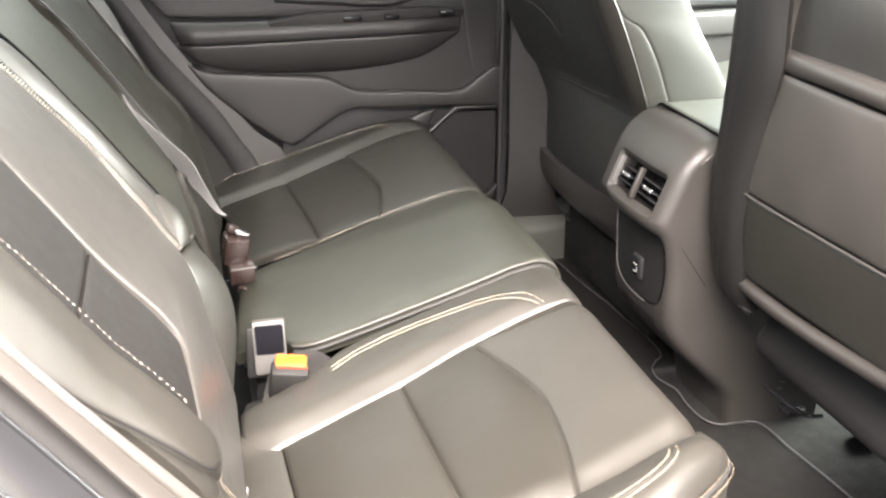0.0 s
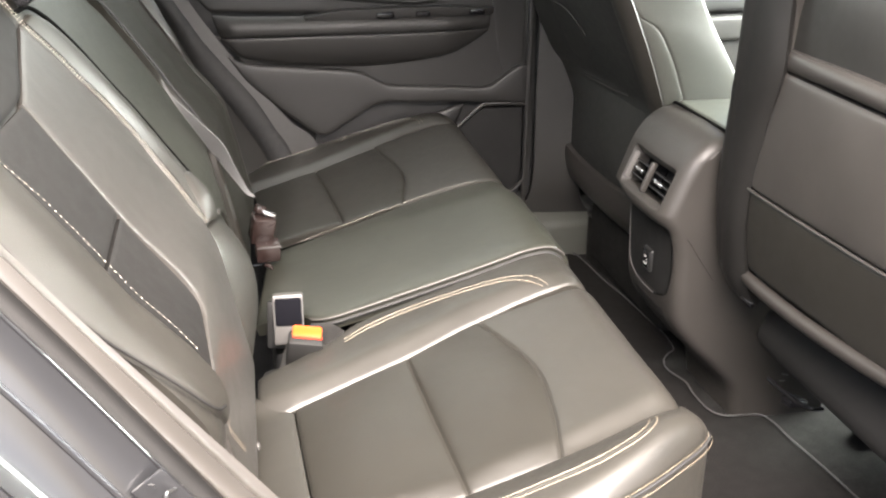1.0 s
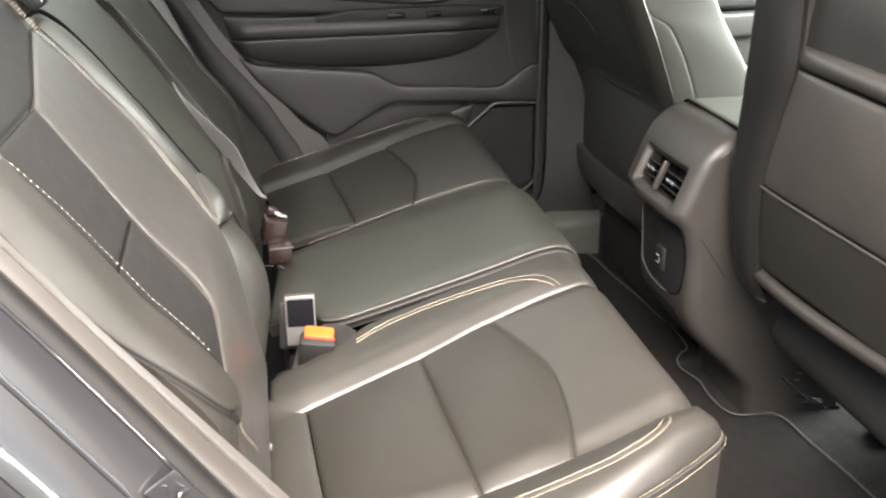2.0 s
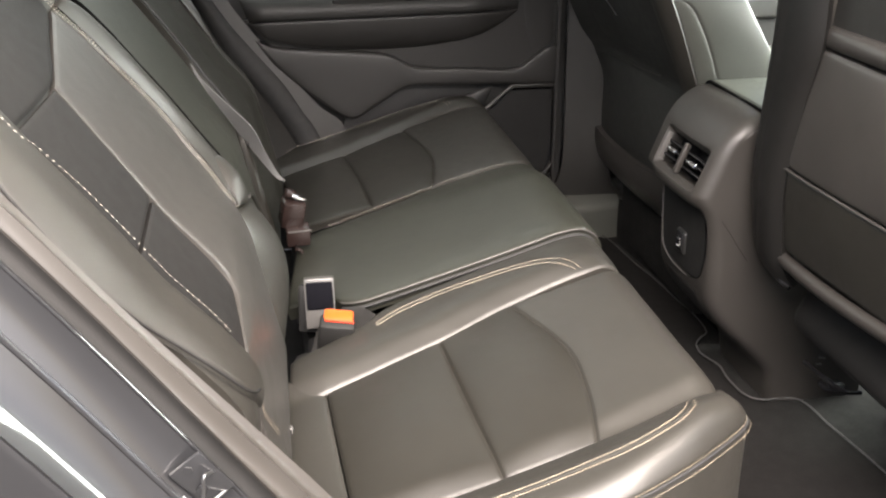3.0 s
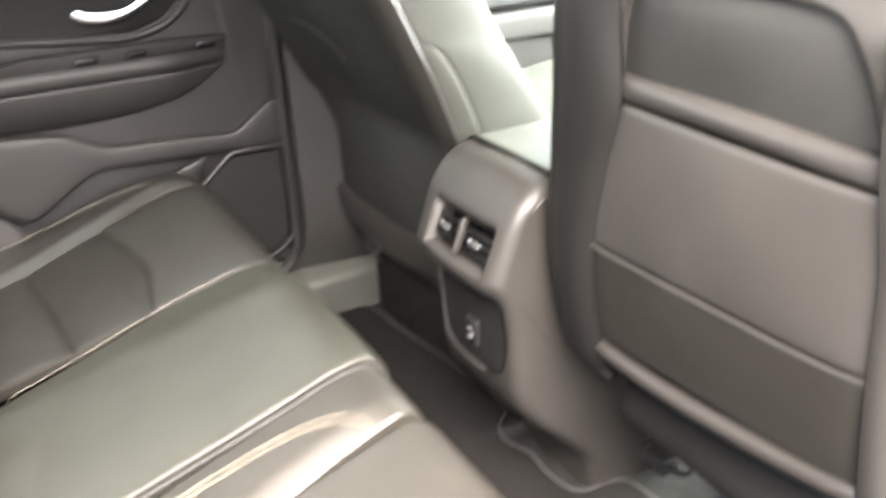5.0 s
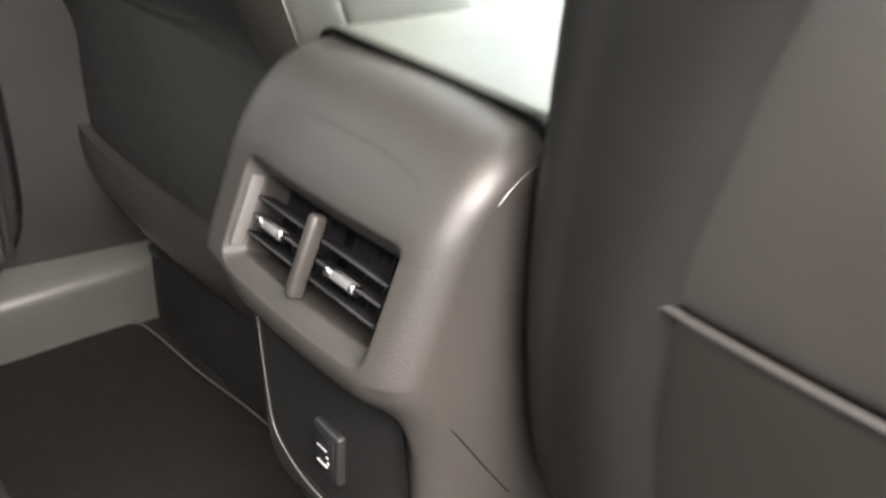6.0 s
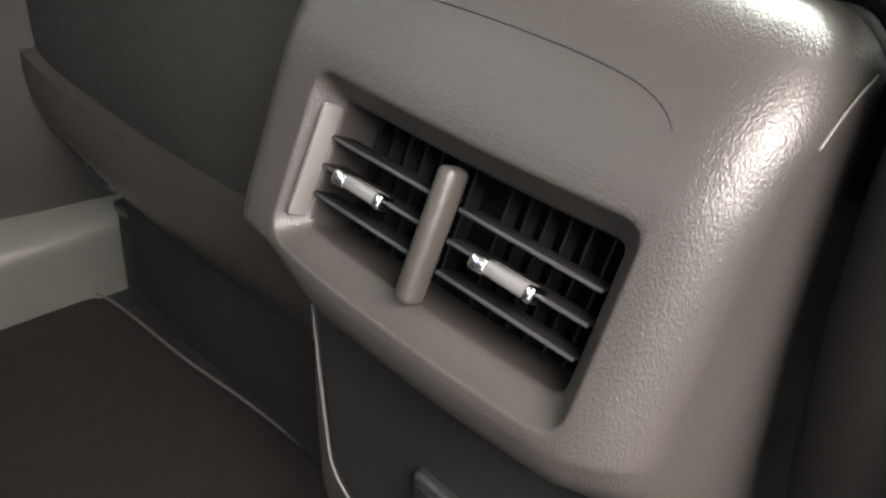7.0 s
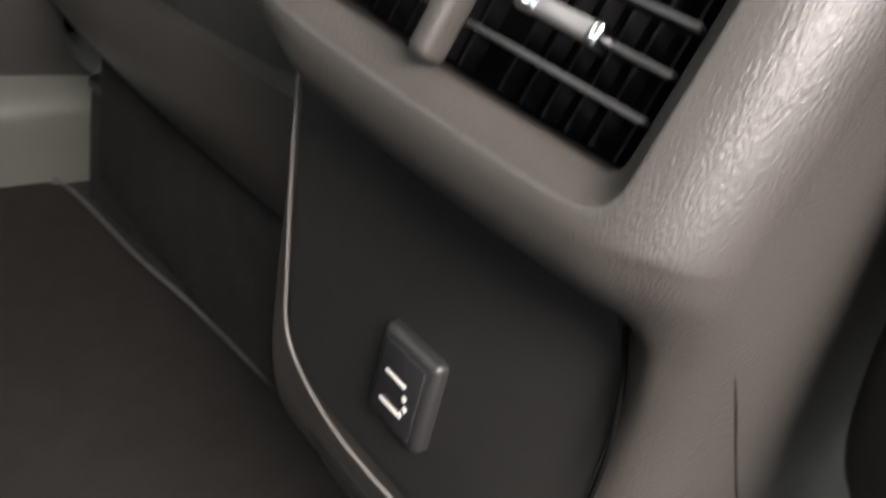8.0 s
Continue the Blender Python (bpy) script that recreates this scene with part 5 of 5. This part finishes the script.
def far_pillar():
    tagged(part("trim_far_door_seal", patch(edge_at(RUBBER_EDGE, 0.706), edge_at(DOOR_EDGE, 0.712), None, 50, 12, 0.0, 0.01, 0.01, crown=0.004), TRIM_GREY), "grey door edge trim along the far opening", "trim", kind="structure")
    tagged(part("trim_far_rubber", loft([edge_at(ARCH_EDGE, 0.712, -0.006), edge_at(ARCH_EDGE, 0.700, 0.006), [(x, 0.696, z) for x, z in ((0.5 * (p[0] + q[0]), 0.5 * (p[1] + q[1])) for p, q in zip(ARCH_EDGE, RUBBER_EDGE))], edge_at(RUBBER_EDGE, 0.702, -0.005), edge_at(RUBBER_EDGE, 0.714)], 50, 20, 0.01), RUBBER), "broad black rubber door seal", "seal", kind="structure")
    tagged(part("trim_far_wheel_arch", patch(edge_at(ARCH_EDGE, 0.706, -0.002, -0.001), edge_at(ARCH_EDGE, 0.49, -0.18, -0.09), None, 50, 24, 0.004, 0.012, 0.01, crown=0.02), TRIM_GREY), "dark grey wheel arch trim beside the far seat", "trim", kind="structure")


def far_b_pillar():
    tagged(part("trim_b_pillar", patch([(0.280, 0.738, 0.96), (0.280, 0.738, 0.5), (0.284, 0.740, 0.25), (0.274, 0.752, 0.165), (0.245, 0.765, 0.122)], [(0.40, 0.712, 0.96), (0.40, 0.712, 0.5), (0.40, 0.714, 0.25), (0.415, 0.730, 0.16), (0.46, 0.752, 0.116)], None, 60, 18, 0.004, 0.012, 0.02, crown=0.014), TRIM_GREY), "grey plastic pillar trim beside the far door", "pillar", kind="structure")
    tagged(part("trim_pillar_rubber", tube([(0.262, 0.730, 0.95), (0.262, 0.730, 0.5), (0.262, 0.730, 0.22), (0.248, 0.728, 0.160), (0.19, 0.728, 0.122), (-0.2, 0.728, 0.114)], 0.013, 60, 10), RUBBER), "black rubber seal at the pillar", "seal", kind="structure")
    sill = [[(x, y, z + 0.03 * (x - 0.2) * (z > 0.02)) for x in (-0.25, 0.0, 0.2, 0.4, 0.62)] for y, z in ((0.702, -0.01), (0.702, 0.03), (0.702, 0.070), (0.7035, 0.0785), (0.711, 0.0845), (0.735, 0.094), (0.765, 0.108), (0.79, 0.135))]
    tagged(part("trim_sill", loft(sill, 30, 48, 0.01), SILL_LIT), "plastic door sill trim paled for daylight", "sill", kind="structure")
    tagged(part("wall_far_lower", boxed((0.2, 0.80, 0.08), (2.0, 0.05, 0.16), bevel=0.004), RUBBER), "dark body sill", "wall", kind="structure")
    tagged(part("trim_footwell_riser", patch([(0.412, 0.66, 0.137), (0.436, 0.45, 0.16), (0.456, 0.28, 0.20), (0.466, 0.12, 0.22)], [(0.414, 0.66, 0.0), (0.436, 0.45, 0.0), (0.456, 0.28, 0.0), (0.466, 0.12, 0.0)], None, 30, 12, 0.004, 0.01, 0.02), CARPET), "black carpeted riser under the front seat", "riser", kind="structure")
    tagged(part("trim_riser_cap", boxed((0.436, 0.63, 0.137), (0.045, 0.06, 0.016), (0, -6, 8), 0.005), DARK_PLASTIC), "black cap of the riser", "trim", kind="structure")


far_pillar(), far_b_pillar()


def floor_surf(x, y):
    return Vector((x, y, 0.004 + 0.004 * noise.noise(Vector((x * 6, y * 6, 0)))), ), Vector((0, 0, 1))


def floor_mat():
    c = thing("floor_mat", (0.2, 0.0, 0.0), "dark brown-black carpet floor mat with pale bound edge", "floor mat")
    near = [(0.530, -0.70), (0.528, -0.45), (0.521, -0.336), (0.514, -0.255), (0.506, -0.192), (0.502, -0.140), (0.490, -0.112), (0.463, -0.105), (0.423, -0.103), (0.402, -0.079), (0.398, -0.022), (0.403, 0.024), (0.396, 0.047), (0.386, 0.079), (0.393, 0.112), (0.414, 0.137), (0.437, 0.16), (0.444, 0.25), (0.439, 0.30), (0.427, 0.42), (0.413, 0.524), (0.403, 0.64), (0.392, 0.69), (0.365, 0.702), (0.20, 0.704), (0.0, 0.704)]
    back = [(-0.1, y) for _, y in near]
    part("carpet", patch(near, back, floor_surf, 120, 24, 0.002, 0.006, 0.006), MAT, c)
    part("binding", tube(None, 0.0016, closed_curve=[floor_surf(v.x, v.y)[0] + Vector((0, 0, 0.003)) for v in curve([(*q, 0) for q in near], 160)]), MAT_EDGE, c, "pale bound edge")
    return c


floor_mat()


# ---- near side: door jamb of the open door ----
def near_jamb():
    xs = [(-0.80, 0.995), (-0.70, 0.855), (-0.615, 0.739), (-0.551, 0.646), (-0.470, 0.535), (-0.389, 0.423), (-0.33, 0.33), (-0.30, 0.20)]
    ys = [(-0.80, 0.980), (-0.70, 0.845), (-0.608, 0.718), (-0.547, 0.628), (-0.466, 0.500), (-0.389, 0.378), (-0.33, 0.285), (-0.30, 0.16)]

    def line(t, y, dx=0.0, dz=0.0):
        return [(p[0] + (q[0] - p[0]) * t + dx, y, p[1] + (q[1] - p[1]) * t + dz) for p, q in zip(xs, ys)]
    tagged(part("trim_near_inner", patch(line(0.0, -0.742, -0.002, -0.002), line(0.44, -0.756), None, 60, 12, 0.0, 0.01, 0.02, crown=-0.003), SEAL_NEAR), "smooth grey trim beside the rear seat", "trim", kind="structure")
    tagged(part("trim_near_seal", patch(line(0.442, -0.7562), line(1.0, -0.775), None, 60, 14, 0.0, 0.01, 0.02, crown=-0.010), SEAL_NEAR), "smooth grey-beige door opening seal", "seal", kind="structure")
    tagged(part("trim_near_lip", patch(line(1.0, -0.776, -0.001, -0.001), line(1.0, -0.781, -0.0125, -0.008), None, 60, 8, 0.0, 0.01, 0.02, crown=-0.003), RECESS), "black rubber lip of the seal", "seal", kind="structure")
    tagged(part("trim_near_flange", tube(line(1.0, -0.780, -0.0145, -0.0095), 0.0020, 60, 8), PAINT), "thin painted flange beside the seal", "trim", kind="structure")
    tagged(part("wall_near_jamb", patch(line(1.0, -0.781, -0.0155, -0.010), line(1.0, -0.796, -0.041, -0.0265), None, 60, 16, 0.0, 0.01, 0.02, crown=-0.003), PAINT), "dark blue-grey painted door jamb", "jamb", kind="structure")
    tagged(part("wall_near_step", tube(line(1.0, -0.797, -0.0415, -0.027), 0.0030, 60, 8), PAINT), "rounded painted ridge of the jamb", "jamb", kind="structure")
    tagged(part("wall_near_recess", patch(line(1.0, -0.798, -0.042, -0.028), line(1.0, -0.838, -0.067, -0.044), None, 60, 14, 0.0, 0.012, 0.02, crown=-0.006), PAINT), "dark blue-grey painted jamb recess", "jamb", kind="structure")
    tagged(part("wall_near_quarter", patch(line(1.0, -0.838, -0.069, -0.046), line(1.0, -0.915, -0.60, -0.34), None, 60, 40, 0.003, 0.008, 0.02, sides="a"), PAINT), "dark blue-grey painted rear quarter panel", "body panel", kind="structure")
    c = thing("door_striker", (-0.49, -0.785, 0.49), "bright metal door striker loop on the painted jamb", "door striker")
    part("plate", boxed((-0.497, -0.791, 0.500), (0.046, 0.004, 0.030), (0, 57, 10), 0.0015), PAINT, c)
    part("loop", tube([(-0.485, -0.783, 0.502), (-0.491, -0.797, 0.509), (-0.494, -0.803, 0.511), (-0.4955, -0.803, 0.498), (-0.497, -0.803, 0.484), (-0.487, -0.796, 0.484), (-0.475, -0.783, 0.486)], 0.0015, 40, 10), METAL, c)
    part("brace", tube([(-0.497, -0.803, 0.484), (-0.505, -0.801, 0.482), (-0.513, -0.797, 0.490)], 0.0013, 16, 8), METAL, c)
    for x, z in ((-0.507, 0.512), (-0.498, 0.492)):
        bolt = tube([(x, -0.792, z), (x, -0.7955, z)], 0.0045, 4, 6)
        part("bolt", bolt, PAINT, c)


near_jamb()
